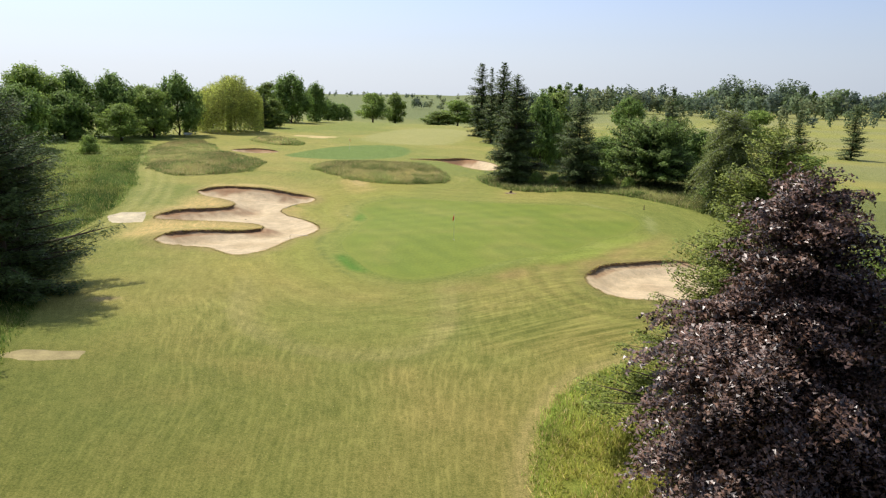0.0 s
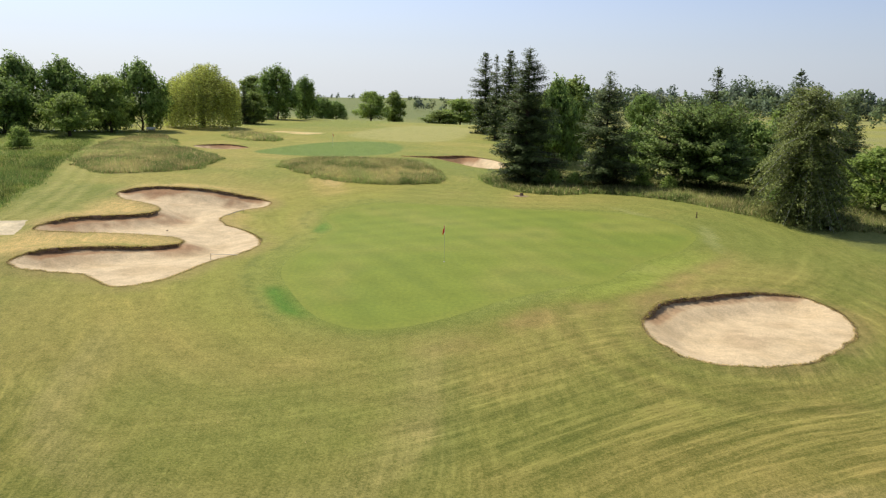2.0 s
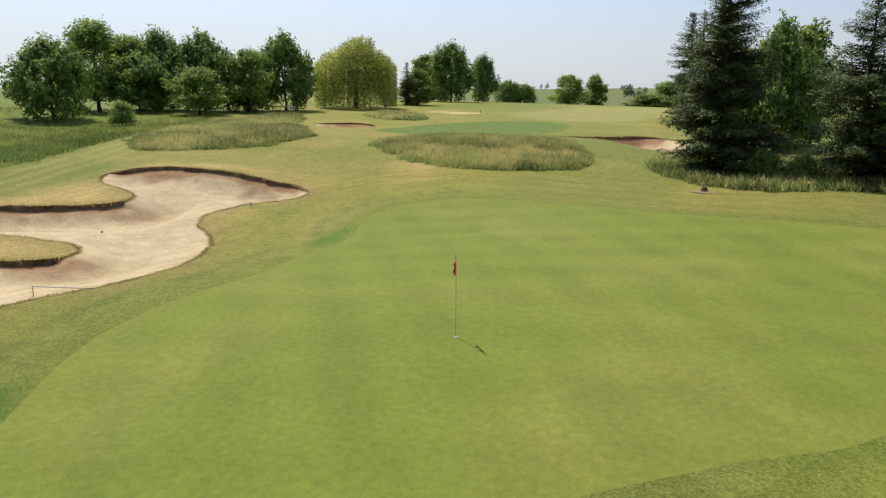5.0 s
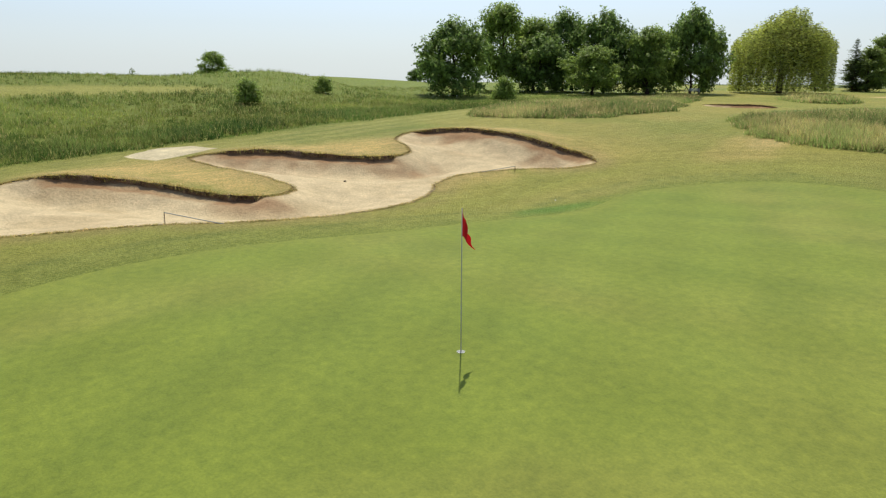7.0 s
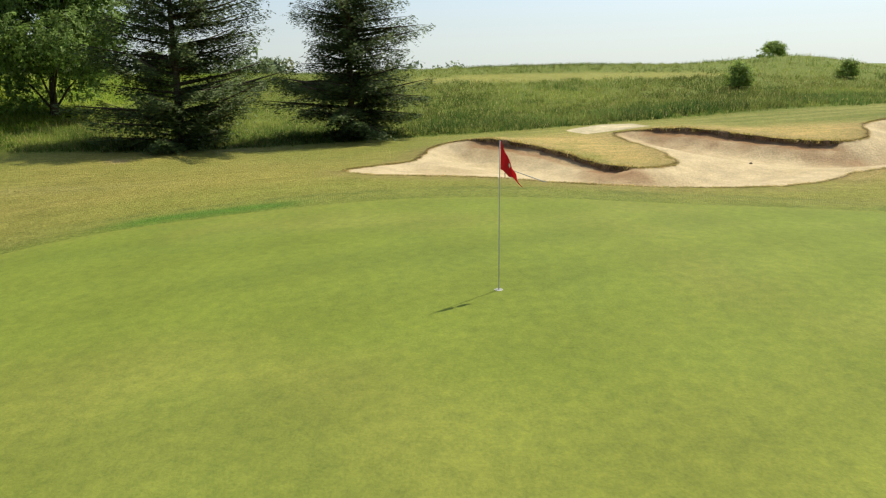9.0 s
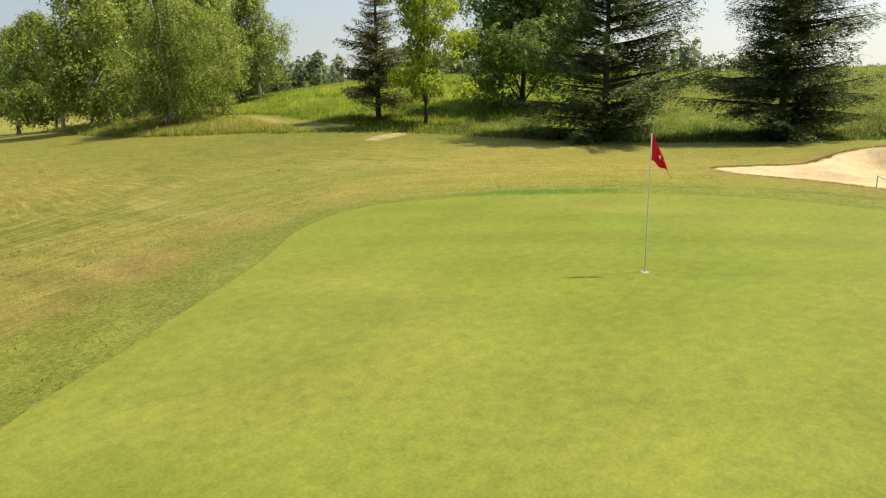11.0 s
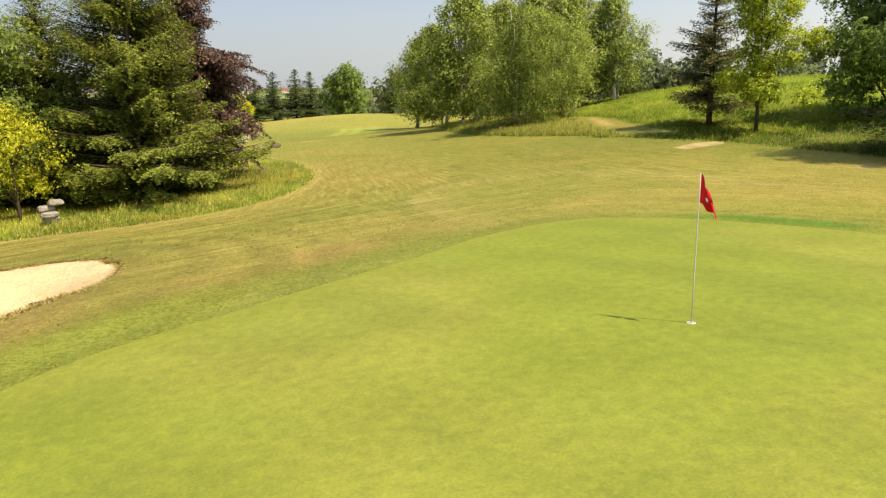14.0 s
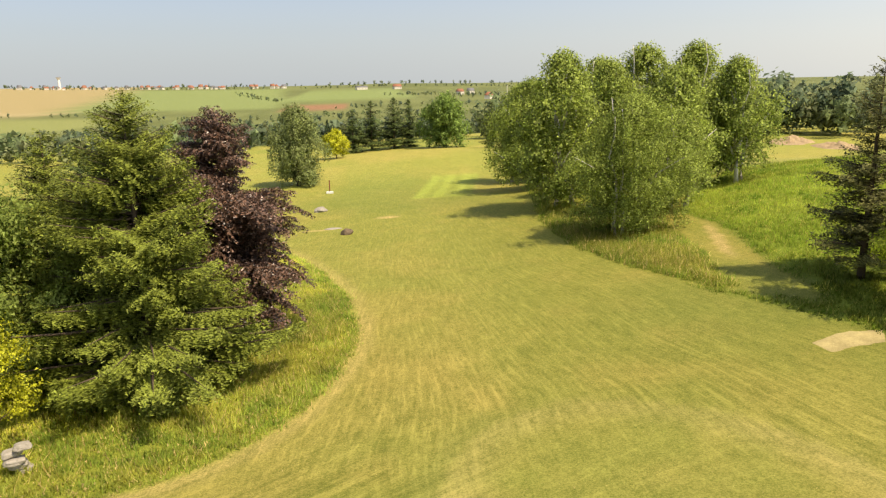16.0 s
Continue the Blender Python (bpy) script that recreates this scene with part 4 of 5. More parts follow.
def broadleaf(seed, tall, wide, leaves, size, low=0.18, blobs=34, droop=0.0, stems=1, ragged=0.25, pointed=0.0, thin=1.0, lobe=(0.10, 0.19), hang=0.25, spray=0.5, row=9, stem=0.022):
    """Trunk with limbs, and a crown of many leaf sprays in uneven lobes."""
    rng = np.random.default_rng(seed)
    r0 = stem * tall
    pieces, lobes = [], []
    base = low * tall
    for s in range(stems):
        a = rng.uniform(0, 6.28)
        off = 0.0 if stems == 1 else rng.uniform(0.08, 0.3) * wide
        foot = np.array((off * math.cos(a), off * math.sin(a), -0.25))
        top = np.array((off * 1.5 * math.cos(a) + rng.normal(0, 0.25), off * 1.5 * math.sin(a) + rng.normal(0, 0.25), tall * rng.uniform(0.78, 0.95)))
        path = [foot + (top - foot) * k + rng.normal(0, 0.012 * tall, 3) * (k > 0) for k in np.linspace(0, 1, 7)]
        rr = r0 / math.sqrt(stems)
        pieces.append(tube(path, [rr * (1.35 if k == 0 else 1) * (1 - 0.85 * k / 6) for k in range(7)], 7))
    for b in range(blobs):
        k = (b + 0.5) / blobs
        z = base + (tall - base) * (0.06 + 0.88 * rng.random() ** 0.9)
        f = (z - base) / (tall - base)
        env = wide / 2 * (max(0.05, 1 - abs(2 * f - 0.85) ** 2.2)) ** 0.5 * (1 - pointed * f)
        a, q = rng.uniform(0, 6.28), math.sqrt(rng.uniform(0.12, 1)) * (1 + ragged * rng.normal() * 0.5)
        rad = wide * rng.uniform(*lobe)
        c = np.array((math.cos(a) * max(env - rad * 0.7, 0.0) * q, math.sin(a) * max(env - rad * 0.7, 0.0) * q, z))
        lobes.append((c, rad))
        if b % max(3, blobs // 12) == 0:
            st = np.array((0, 0, max(base * 0.8, z - 0.28 * tall)))
            pieces.append(tube([st, (st + c) / 2 + np.array((0, 0, 0.02 * tall)), c], [r0 * 0.38, r0 * 0.24, r0 * 0.08], 5))
    each, size = 21 * leaves // (10 * blobs), 0.70 * size       # two small leaves for a large one
    C, N, O = [], [], []
    for c, rad in lobes:
        per = each
        m = max(1, per // row)
        d = unit(rng, m)
        way = d * 0.8 + np.array((c[0] / wide, c[1] / wide, -hang)) + rng.normal(0, 0.35, (m, 3))
        way /= np.linalg.norm(way, axis=1)[:, None]
        rr = rad * rng.uniform(0.3, 1.0, m) ** 0.6
        start = c + d * rr[:, None] * np.array((1.0, 1.0, 0.75))
        run = np.tile(np.linspace(0, 1, row), m)[:, None] * np.repeat(spray * rng.uniform(0.6, 1.3, m), row)[:, None]
        p = np.repeat(start, row, 0) + np.repeat(way, row, 0) * run + rng.normal(0, size * 0.75, (m * row, 3))
        d = np.repeat(d, row, 0)
        O.append(d * 0.8 + np.array((c[0] / wide, c[1] / wide, 0.45)))
        per = m * row
        if droop:
            p[:, 2] -= droop * rng.random(per) ** 1.5 * (0.4 + 0.6 * (np.hypot(p[:, 0], p[:, 1]) / (wide / 2)))
            p[:, :2] += (p[:, :2] - c[:2]) * 0.1
        C.append(p)
        N.append(d + 0.6 * rng.normal(size=(per, 3)) + np.array((0, 0, 0.35)))
    C, N = np.vstack(C), np.vstack(N)
    C[:, 2] = np.maximum(C[:, 2], 0.25)
    N /= np.linalg.norm(N, axis=1)[:, None]
    s = size * rng.uniform(0.6, 1.4, len(C))
    return join(pieces), facets(C, N, s, s * 0.62 * thin, rng, None, np.vstack(O))


def weeping(seed, tall, wide, strands, step, size):
    """A dome of hanging strands on arching limbs."""
    rng = np.random.default_rng(seed)
    pieces = [tube([(0, 0, -0.3), (0.1, 0, tall * 0.25), (0.2, 0.1, tall * 0.6)], [0.045 * tall, 0.035 * tall, 0.02 * tall], 8)]
    for k in range(11):
        a = k * 0.571 + rng.uniform(-0.2, 0.2)
        r = wide / 2 * rng.uniform(0.45, 0.8)
        pieces.append(tube([(0.15, 0, tall * 0.35), (r * 0.4 * math.cos(a), r * 0.4 * math.sin(a), tall * 0.74), (r * math.cos(a), r * math.sin(a), tall * 0.8)],
                           [0.014 * tall, 0.010 * tall, 0.003 * tall], 5))
    C = []
    lumps = [(rng.uniform(0, 6.28), rng.uniform(0.2, 1.0), rng.uniform(-0.10, 0.07)) for _ in range(22)]
    for _ in range(strands):
        a, q = rng.uniform(0, 6.28), math.sqrt(rng.random())
        top = tall * (1.0 - 0.36 * q ** 2.8) * rng.uniform(0.93, 1.0)
        for la, lq, lz in lumps:
            if abs(math.cos(a) * q - math.cos(la) * lq) + abs(math.sin(a) * q - math.sin(la) * lq) < 0.35:
                top += lz * tall * 0.9
        length = tall * rng.uniform(0.35, 1.0) * (0.40 + 0.60 * q)
        z = np.arange(top, max(0.25, top - length), -step)
        x, y = q * wide / 2 * math.cos(a), q * wide / 2 * math.sin(a)
        C.append(np.stack([x + 0.12 * rng.normal(size=len(z)), y + 0.12 * rng.normal(size=len(z)), z], 1))
    C = np.vstack(C)
    N = rng.normal(size=C.shape) * (1, 1, 0.25)
    N /= np.linalg.norm(N, axis=1)[:, None]
    s = size * rng.uniform(0.6, 1.4, len(C))
    return join(pieces), facets(C, N, s, s * 0.45, rng, np.cross(N, np.tile((0, 0, 1.0), (len(C), 1))), np.column_stack([C[:, :2] / (wide / 2), np.full(len(C), 0.6)]))


def boughs(seed, tall, wide, whorl=0.5, arms=8, pitch=0.2, needle=0.1, low=0.05, gap=0.05, droop=0.35, power=0.7, bare=0.1, lift=0.16, rise=0.25, fat=0.42, dome=False, rough=0.45, waist=0.16, foot=0.6, hang=0.55):
    """Straight trunk with whorls of boughs that rise, droop and lift at the tip. Side shoots stand off each bough in a flat plate and
    carry narrow needle sprays, or leaves where fat is larger. pitch: metres from shoot to shoot; needle: half length of a spray or leaf."""
    rng = np.random.default_rng(seed)
    pieces = [tube([(0, 0, -0.3), (0, 0, tall * 0.3), (0, 0, tall * 0.7), (0, 0, tall * (0.75 if dome else 1))], [0.018 * tall, 0.014 * tall, 0.007 * tall, 0.004], 7)]
    lobes = [(rng.uniform(0, 6.28), rng.uniform(0, 1), rng.uniform(-0.34, 0.36)) for _ in range(18)]
    C, A, O, S = [], [], [], []
    z = low * tall
    while z < tall * (0.82 if dome else 0.985):
        f = z / tall
        reach = wide / 2 * (1 - (max(0.0, f - 0.3) / 0.55) ** 2) ** 0.5 if dome and f < 0.85 else wide / 2 * (1 - f) ** power * (foot + (1 - foot) * min(1, f / waist))
        for k in range(max(5, int(arms * (1 - 0.2 * f)))):
            if rng.random() < gap:
                continue
            a = rng.uniform(0, 6.28)
            swell = sum(q * max(0.0, math.cos(a - la)) * max(0.0, 1 - abs(f - lf) / 0.14) for la, lf, q in lobes)
            r = reach * rng.uniform(0.62, 1.14) * (1 + min(0.22, max(-0.35, swell))) + 0.10
            d, side = np.array((math.cos(a), math.sin(a), 0)), np.array((-math.sin(a), math.cos(a), 0))
            z0, sag = z + rng.normal(0, 0.12), droop * (1.25 - f) * rng.uniform(0.7, 1.3)

            def along(q):
                return r * (rise * (1 + (1.5 * f if dome else 0)) * q - sag * q * q + lift * q ** 4)
            n = max(3, int(r * (1 - bare) / pitch))
            q = np.linspace(bare, 1.0, n)
            axis = d * (r * q)[:, None]
            axis[:, 2] = z0 + along(q)
            if r > 0.9:
                pieces.append(tube([(0, 0, z0), tuple(d * r * 0.5 + (0, 0, z0 + along(0.5))), tuple(d * r * 0.97 + (0, 0, z0 + along(0.97)))], [0.018 * r, 0.011 * r, 0.004], 4))
            for sign in (-1, 1, 0):
                fall = 0.15 if sign else hang
                way = d * 0.62 + side * 0.85 * sign + rng.normal(0, 0.16, (n, 3))
                way[:, 2] -= fall + 0.25 * rng.random(n)
                way /= np.linalg.norm(way, axis=1)[:, None]
                length = (0.15 + 0.30 * (1 - q) ** 0.7) * min(r, 2.8) * rng.uniform(0.55, 1.2, n) * (1.0 if sign else 0.4 + 0.2 * hang) + 0.10
                m = np.maximum(1, (length / (needle * 0.95)).astype(int))
                i = np.repeat(np.arange(n), m)
                u = (np.arange(len(i)) - np.repeat(np.cumsum(m) - m, m) + 0.5) / m[i]
                p = axis[i] + way[i] * (length[i] * u)[:, None]
                p[:, 2] -= 0.22 * length[i] * u * u
                C.append(p + rng.normal(0, 0.22 * needle, p.shape))
                A.append(way[i] + rng.normal(0, 0.28, p.shape))
                O.append(np.tile(d * 0.45 + (0, 0, 0.85), (len(i), 1)))
                S.append(needle * rng.uniform(0.75, 1.3, len(i)) * (0.7 + 0.3 * (1 - f)))
        z += whorl * rng.uniform(0.75, 1.25) * (1 - 0.5 * f)
    C, A, O, S = np.vstack(C), np.vstack(A), np.vstack(O), np.concatenate(S)
    N = np.tile((0, 0, 1.0), (len(C), 1)) + 0.3 * O + rng.normal(0, rough, C.shape)
    A /= np.linalg.norm(A, axis=1)[:, None]
    N -= A * np.sum(N * A, axis=1)[:, None]
    N /= np.linalg.norm(N, axis=1)[:, None]
    return join(pieces), facets(C, N, S * 1.25, S * fat, rng, np.cross(A, N), O)


def spot(x, y, turn=0.0, scale=1.0, stretch=1.0):
    """Pose on the ground, turned and scaled."""
    return pose(x, y, float(height(x, y)), 0, 0, turn) @ Matrix.Diagonal((scale, scale, scale * stretch, 1))


def plant(proto, places):
    """Copies of a tree at (x, y, turn, scale, stretch)."""
    for p in places:
        copy_thing(proto, spot(*p))

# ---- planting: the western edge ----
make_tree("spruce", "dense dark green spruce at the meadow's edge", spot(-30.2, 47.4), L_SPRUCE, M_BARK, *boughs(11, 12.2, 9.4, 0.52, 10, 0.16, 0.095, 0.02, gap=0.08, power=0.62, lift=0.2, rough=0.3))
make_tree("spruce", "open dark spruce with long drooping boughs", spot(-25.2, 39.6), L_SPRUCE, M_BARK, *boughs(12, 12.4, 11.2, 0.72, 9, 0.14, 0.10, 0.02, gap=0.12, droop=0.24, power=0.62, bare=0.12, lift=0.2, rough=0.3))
make_tree("broadleaf_tree", "dark green broad-crowned deciduous tree above tall grass", spot(-32.5, 28), L_DARK, M_BARK, *broadleaf(13, 10.5, 11, 30000, 0.14, 0.03, 56))
make_tree("maple_tree", "young yellow-green deciduous tree with loose crown", spot(-22.5, 28.0), L_LIME, M_BARK, *broadleaf(14, 11.0, 5.6, 13000, 0.11, 0.14, 50, ragged=0.8, pointed=0.35, lobe=(0.08, 0.16), stem=0.011))
make_tree("pine_tree", "thin olive pine with open uneven boughs", spot(-22.8, 23.0), L_PINE, M_BARK, *boughs(15, 11.2, 6.0, 0.5, 9, 0.14, 0.10, 0.10, gap=0.14, droop=0.24, power=0.75, bare=0.15))
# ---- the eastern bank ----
make_tree("spruce", "tall sunlit spruce with dense layered boughs", spot(11.9, 25.9), L_SPRUCE_LIT, M_BARK, *boughs(21, 12.9, 10.7, 0.52, 12, 0.115, 0.072, 0.02, gap=0.07, droop=0.36, power=0.66, lift=0.22, rough=0.45, fat=0.5, hang=1.0))
make_tree("spruce", "slim green spruce behind a larger one", spot(16.6, 22.5), L_SPRUCE_LIT, M_BARK, *boughs(22, 11.4, 8.0, 0.46, 11, 0.15, 0.095, 0.03))
make_tree("copper_beech", "purple-leaved copper beech with drooping outer branches", spot(9.8, 19.2), L_COPPER, M_BARK, *boughs(23, 11.7, 10.3, 0.42, 12, 0.145, 0.060, 0.13, droop=0.70, power=0.6, rise=0.55, lift=0.0, fat=0.85, rough=0.8, waist=0.32, foot=0.42))
make_tree("yellow_shrub_tree", "small golden-leaved tree with bare grey twigs", spot(16.4, 30.4), L_YELLOW, M_BARK, *broadleaf(24, 5.0, 3.4, 2600, 0.09, 0.22, 22, ragged=1.4, lobe=(0.05, 0.11), hang=-0.2, spray=0.7))
make_tree("hornbeam_tree", "green deciduous tree with bright glossy leaves beside spruces", spot(18.9, 25.6), L_LIGHT, M_BARK, *broadleaf(27, 10.0, 7.4, 20000, 0.12, 0.06, 60, lobe=(0.09, 0.15), spray=0.6))
make_tree("broadleaf_tree", "dark green broad deciduous tree on the bank", spot(24.5, 22.5), L_MID, M_BARK, *broadleaf(25, 9.4, 8.0, 10000, 0.18, 0.08, 44))
make_tree("broadleaf_tree", "green deciduous tree in the shade of spruces", spot(21, 33.5), L_MID, M_BARK, *broadleaf(26, 6.5, 6.5, 12000, 0.13, 0.1, 34))
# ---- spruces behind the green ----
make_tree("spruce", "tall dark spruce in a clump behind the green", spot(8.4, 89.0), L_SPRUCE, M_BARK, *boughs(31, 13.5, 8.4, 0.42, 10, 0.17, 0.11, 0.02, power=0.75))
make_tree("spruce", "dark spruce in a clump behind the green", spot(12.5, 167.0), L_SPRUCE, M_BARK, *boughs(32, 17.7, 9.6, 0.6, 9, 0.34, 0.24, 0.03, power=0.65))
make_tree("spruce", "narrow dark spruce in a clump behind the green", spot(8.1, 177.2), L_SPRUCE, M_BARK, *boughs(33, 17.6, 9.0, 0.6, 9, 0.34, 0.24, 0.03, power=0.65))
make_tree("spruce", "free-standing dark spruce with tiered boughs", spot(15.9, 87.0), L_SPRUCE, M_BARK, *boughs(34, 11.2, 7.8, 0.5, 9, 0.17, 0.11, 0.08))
make_tree("cherry_tree", "round green deciduous tree with a low fork and outward shoots", spot(25.8, 88.4), L_CHERRY, M_BARK, *boughs(35, 8.6, 10.8, 0.30, 12, 0.26, 0.15, 0.14, droop=0.35, rise=0.35, lift=0.1, fat=0.6, dome=True, rough=0.7))
make_tree("birch_tree", "weeping grey-green birch at the bank's edge", spot(29.2, 74.0), L_BIRCH_SHADE, M_BIRCHBARK, *boughs(36, 10.4, 7.8, 0.38, 10, 0.2, 0.10, 0.14, gap=0.08, droop=1.5, power=0.28, rise=0.7, lift=0.0, fat=0.5, rough=0.8))


def proto(name, label, mat, bark, tall, wide, shape):
    """A tree of known height and width, to be copied to other sizes."""
    return make_tree(name, label, spot(*PROTO_AT.pop(0)), mat, bark, *shape), tall, wide


def grove(tree, places):
    """Copies at (x, y, height, width)."""
    ob, tall, wide = tree
    for k, (x, y, h, w) in enumerate(places):
        copy_thing(ob, pose(x, y, float(height(x, y)), 0, 0, 47 * k + 20) @ Matrix.Diagonal((w / wide, w / wide, h / tall, 1)))


PROTO_AT = [(30.6, 99.3), (-64.9, 109.3), (-71.6, 123.9), (17.8, 119.3)]
p_spruce = proto("spruce", "dark green spruce among other trees", L_SPRUCE, M_BARK, 12.6, 6.4, boughs(37, 12.6, 6.8, 0.6, 8, 0.30, 0.2, 0.04))
p_dark = proto("broadleaf_tree", "dark green deciduous tree with full crown", L_DARK, M_BARK, 9.2, 9.6, broadleaf(41, 9.2, 9.6, 7000, 0.28, 0.02, 70, lobe=(0.08, 0.14), spray=0.9))
p_green = proto("broadleaf_tree", "green deciduous tree with loose crown", L_MID, M_BARK, 12.4, 10.2, broadleaf(42, 12.4, 10.2, 7000, 0.29, 0.13, 70, ragged=0.6, lobe=(0.08, 0.14), spray=1.0))
p_light = proto("broadleaf_tree", "light green deciduous tree", L_LIGHT, M_BARK, 11.6, 7.0, broadleaf(43, 11.6, 7.0, 6500, 0.27, 0.04, 64, lobe=(0.09, 0.15), spray=0.9))
make_tree("willow_tree", "large yellow-green weeping willow", spot(-48, 159.2), L_WILLOW, M_BARK, *weeping(44, 11.2, 14.6, 2300, 0.24, 0.15))
grove(p_spruce, [(9.3, 157.1, 15.9, 5.4), (35.6, 90.6, 12.4, 6.0), (40, 104, 9.5, 5.6), (45, 98, 9, 5.5), (50, 72, 9.5, 5.0), (56, 66, 9.5, 5.0), (61, 74, 9, 5), (-44.5, 176, 8.2, 4.5), (5, -98, 9.0, 7.5), (1, -101, 10.5, 8), (-4, -103, 11, 8.4), (-7.5, -106, 10.5, 7.6),
                 (-22.5, -85, 9, 4.2), (26, -6, 9, 5.5), (31, 8, 9, 5), (22, -30, 9, 5.4), (62, 128, 10, 6), (84, 150, 11, 6)])
grove(p_dark, [(-70.4, 135.6, 11.6, 9.0), (-63, 136.4, 11.3, 9.6), (-53.9, 144.8, 11.6, 9.4), (-44.4, 205.5, 13, 11.5), (-44, 267.6, 7, 9.5), (-40, 273.6, 6.2, 9), (62, 250, 11, 11), (-68, 128, 8, 9), (-14.8, -96.4, 11, 10.5), (-31, -74, 9, 7),
               (34, 97, 7, 8), (-39.5, 217.3, 11, 7.4), (-58, 140, 7, 8), (-136, 155, 3.4, 4.2), (21.5, 98, 5.5, 7), (31, 78, 4, 6), (14.1, 108.7, 10.7, 6.0)])
grove(p_green, [(-72.5, 131.2, 10.8, 9), (-56, 137.6, 9.2, 7.6), (-66.2, 157.2, 9.4, 8), (-36.3, 350.2, 14, 16), (-155, 112, 7, 8), (4.6, 343.2, 12, 17), (12, 350, 10, 14), (70, 165, 9, 10), (40, 82, 6, 8), (27, -16, 7, 7), (-58, 128, 6.5, 8)])
grove(p_light, [(14.7, 114.7, 10, 6), (-51.2, 208.5, 11, 8.6), (-26.2, 361.5, 15, 10), (-4.3, 333, 6.4, 15), (11, 110, 9, 5), (33, 20, 7, 6), (-43, 178, 7, 6.4)])
# ---- birches on the island to the south ----
birch = make_tree("birch_tree", "many-stemmed birch with fine hanging foliage on a grass island", spot(-16.7, 6.4, 0, 0.9), L_BIRCH, M_BIRCHBARK, *broadleaf(51, 11.6, 8.6, 44000, 0.095, 0.1, 110, 0.6, 3, 0.6, lobe=(0.07, 0.12), hang=1.5, spray=1.2, row=14))
birch_b = make_tree("birch_tree", "tall birch with white stem and loose crown", spot(-15.4, -8, 0, 0.94), L_BIRCH, M_BIRCHBARK, *broadleaf(52, 15.8, 9.0, 13500, 0.19, 0.1, 90, 0.8, 2, 0.6, lobe=(0.07, 0.13), hang=1.3, spray=1.5, row=12))
plant(birch_b, [(-21.8, -13.9, 40, 0.92, 1.0), (-26.4, -16.4, 100, 1.0, 1.0), (-28.5, -9, 160, 0.92, 1.0), (-30.7, -5.7, 220, 0.78, 1.0), (-16.6, -25.8, 280, 0.9, 1), (-22, 1.2, 330, 0.8, 1), (-24, -24, 20, 1.0, 1.0), (-18, -38, 70, 0.9, 1.0), (-25, -34, 20, 0.95, 1)])
make_tree("broadleaf_tree", "silver-green tree with airy crown", spot(12.0, -46.5), L_SILVER, M_BARK, *broadleaf(57, 11.6, 8.0, 14000, 0.19, 0.04, 90, 1.4, lobe=(0.09, 0.15)))
make_tree("broadleaf_tree", "small bright yellow tree at the tee", spot(8, -84), L_YELLOW, M_BARK, *broadleaf(54, 5.6, 5.4, 4000, 0.22, 0.15, 26))
# ---- bushes ----
bush = make_tree("bush", "dark green bush in the meadow", spot(-45.1, 72.9, 0, 0.85), L_MID, M_BARK, *broadleaf(61, 2.1, 2.5, 3000, 0.10, 0.02, 44, lobe=(0.1, 0.18)), category="bush")
plant(bush, [(-53.6, 84.1, 50, 0.8, 1), (-53.8, 107.7, 90, 1.4, 1.0), (10.8, 86.8, 10, 0.9, 1), (13, 86.5, 80, 0.8, 1.0), (19.5, 86.5, 10, 0.9, 1), (21.5, 84.5, 40, 0.8, 1), (-43, 30, 0, 1.2, 1)])


# ---- woods in the distance ----
def wood(name, label, strips, mats, seed, size=1.0, per=90):
    """Far woods and hedges of lobed crowns in several greens: (x0, y0, x1, y1, depth, height, trees)."""
    rng = np.random.default_rng(seed)
    C, N, S, K, O = [], [], [], [], []
    for x0, y0, x1, y1, depth, tall, count in strips:
        for _ in range(count):
            k = rng.random()
            x, y = x0 + (x1 - x0) * k + rng.normal(0, depth / 2), y0 + (y1 - y0) * k + rng.normal(0, depth / 2)
            h = tall * rng.uniform(0.55, 1.15)
            w = h * rng.uniform(0.26, 0.44)
            lobes = unit(rng, 7) * rng.uniform(0.35, 0.8, (7, 1))
            d = unit(rng, per)
            p = lobes[rng.integers(0, 7, per)] + d * rng.uniform(0.25, 0.5, (per, 1))
            C.append(p * np.array((w, w, h * 0.46)) + np.array((x, y, float(height(x, y)) + h * 0.48)))
            N.append(d + rng.normal(0, 0.4, d.shape))
            O.append(p + d * 0.5 + (0, 0, 0.3))
            S.append(np.full(per, h * 0.085 * size) * rng.uniform(0.6, 1.4, per))
            K.append(np.full(per, rng.integers(0, len(mats))))
    C, N, S, O = np.vstack(C), np.vstack(N), np.concatenate(S), np.vstack(O)
    N /= np.linalg.norm(N, axis=1)[:, None]
    V, T, nor = facets(C, N, S, S * 0.8, rng, None, O)
    me = mesh_np(name, V, T, mats[0], None, False, nor)
    for m in mats[1:]:
        me.materials.append(m)
    me.polygons.foreach_set("material_index", np.concatenate(K).astype(np.int32))
    return tagged(new(name, me), label, "woods", kind="stuff")


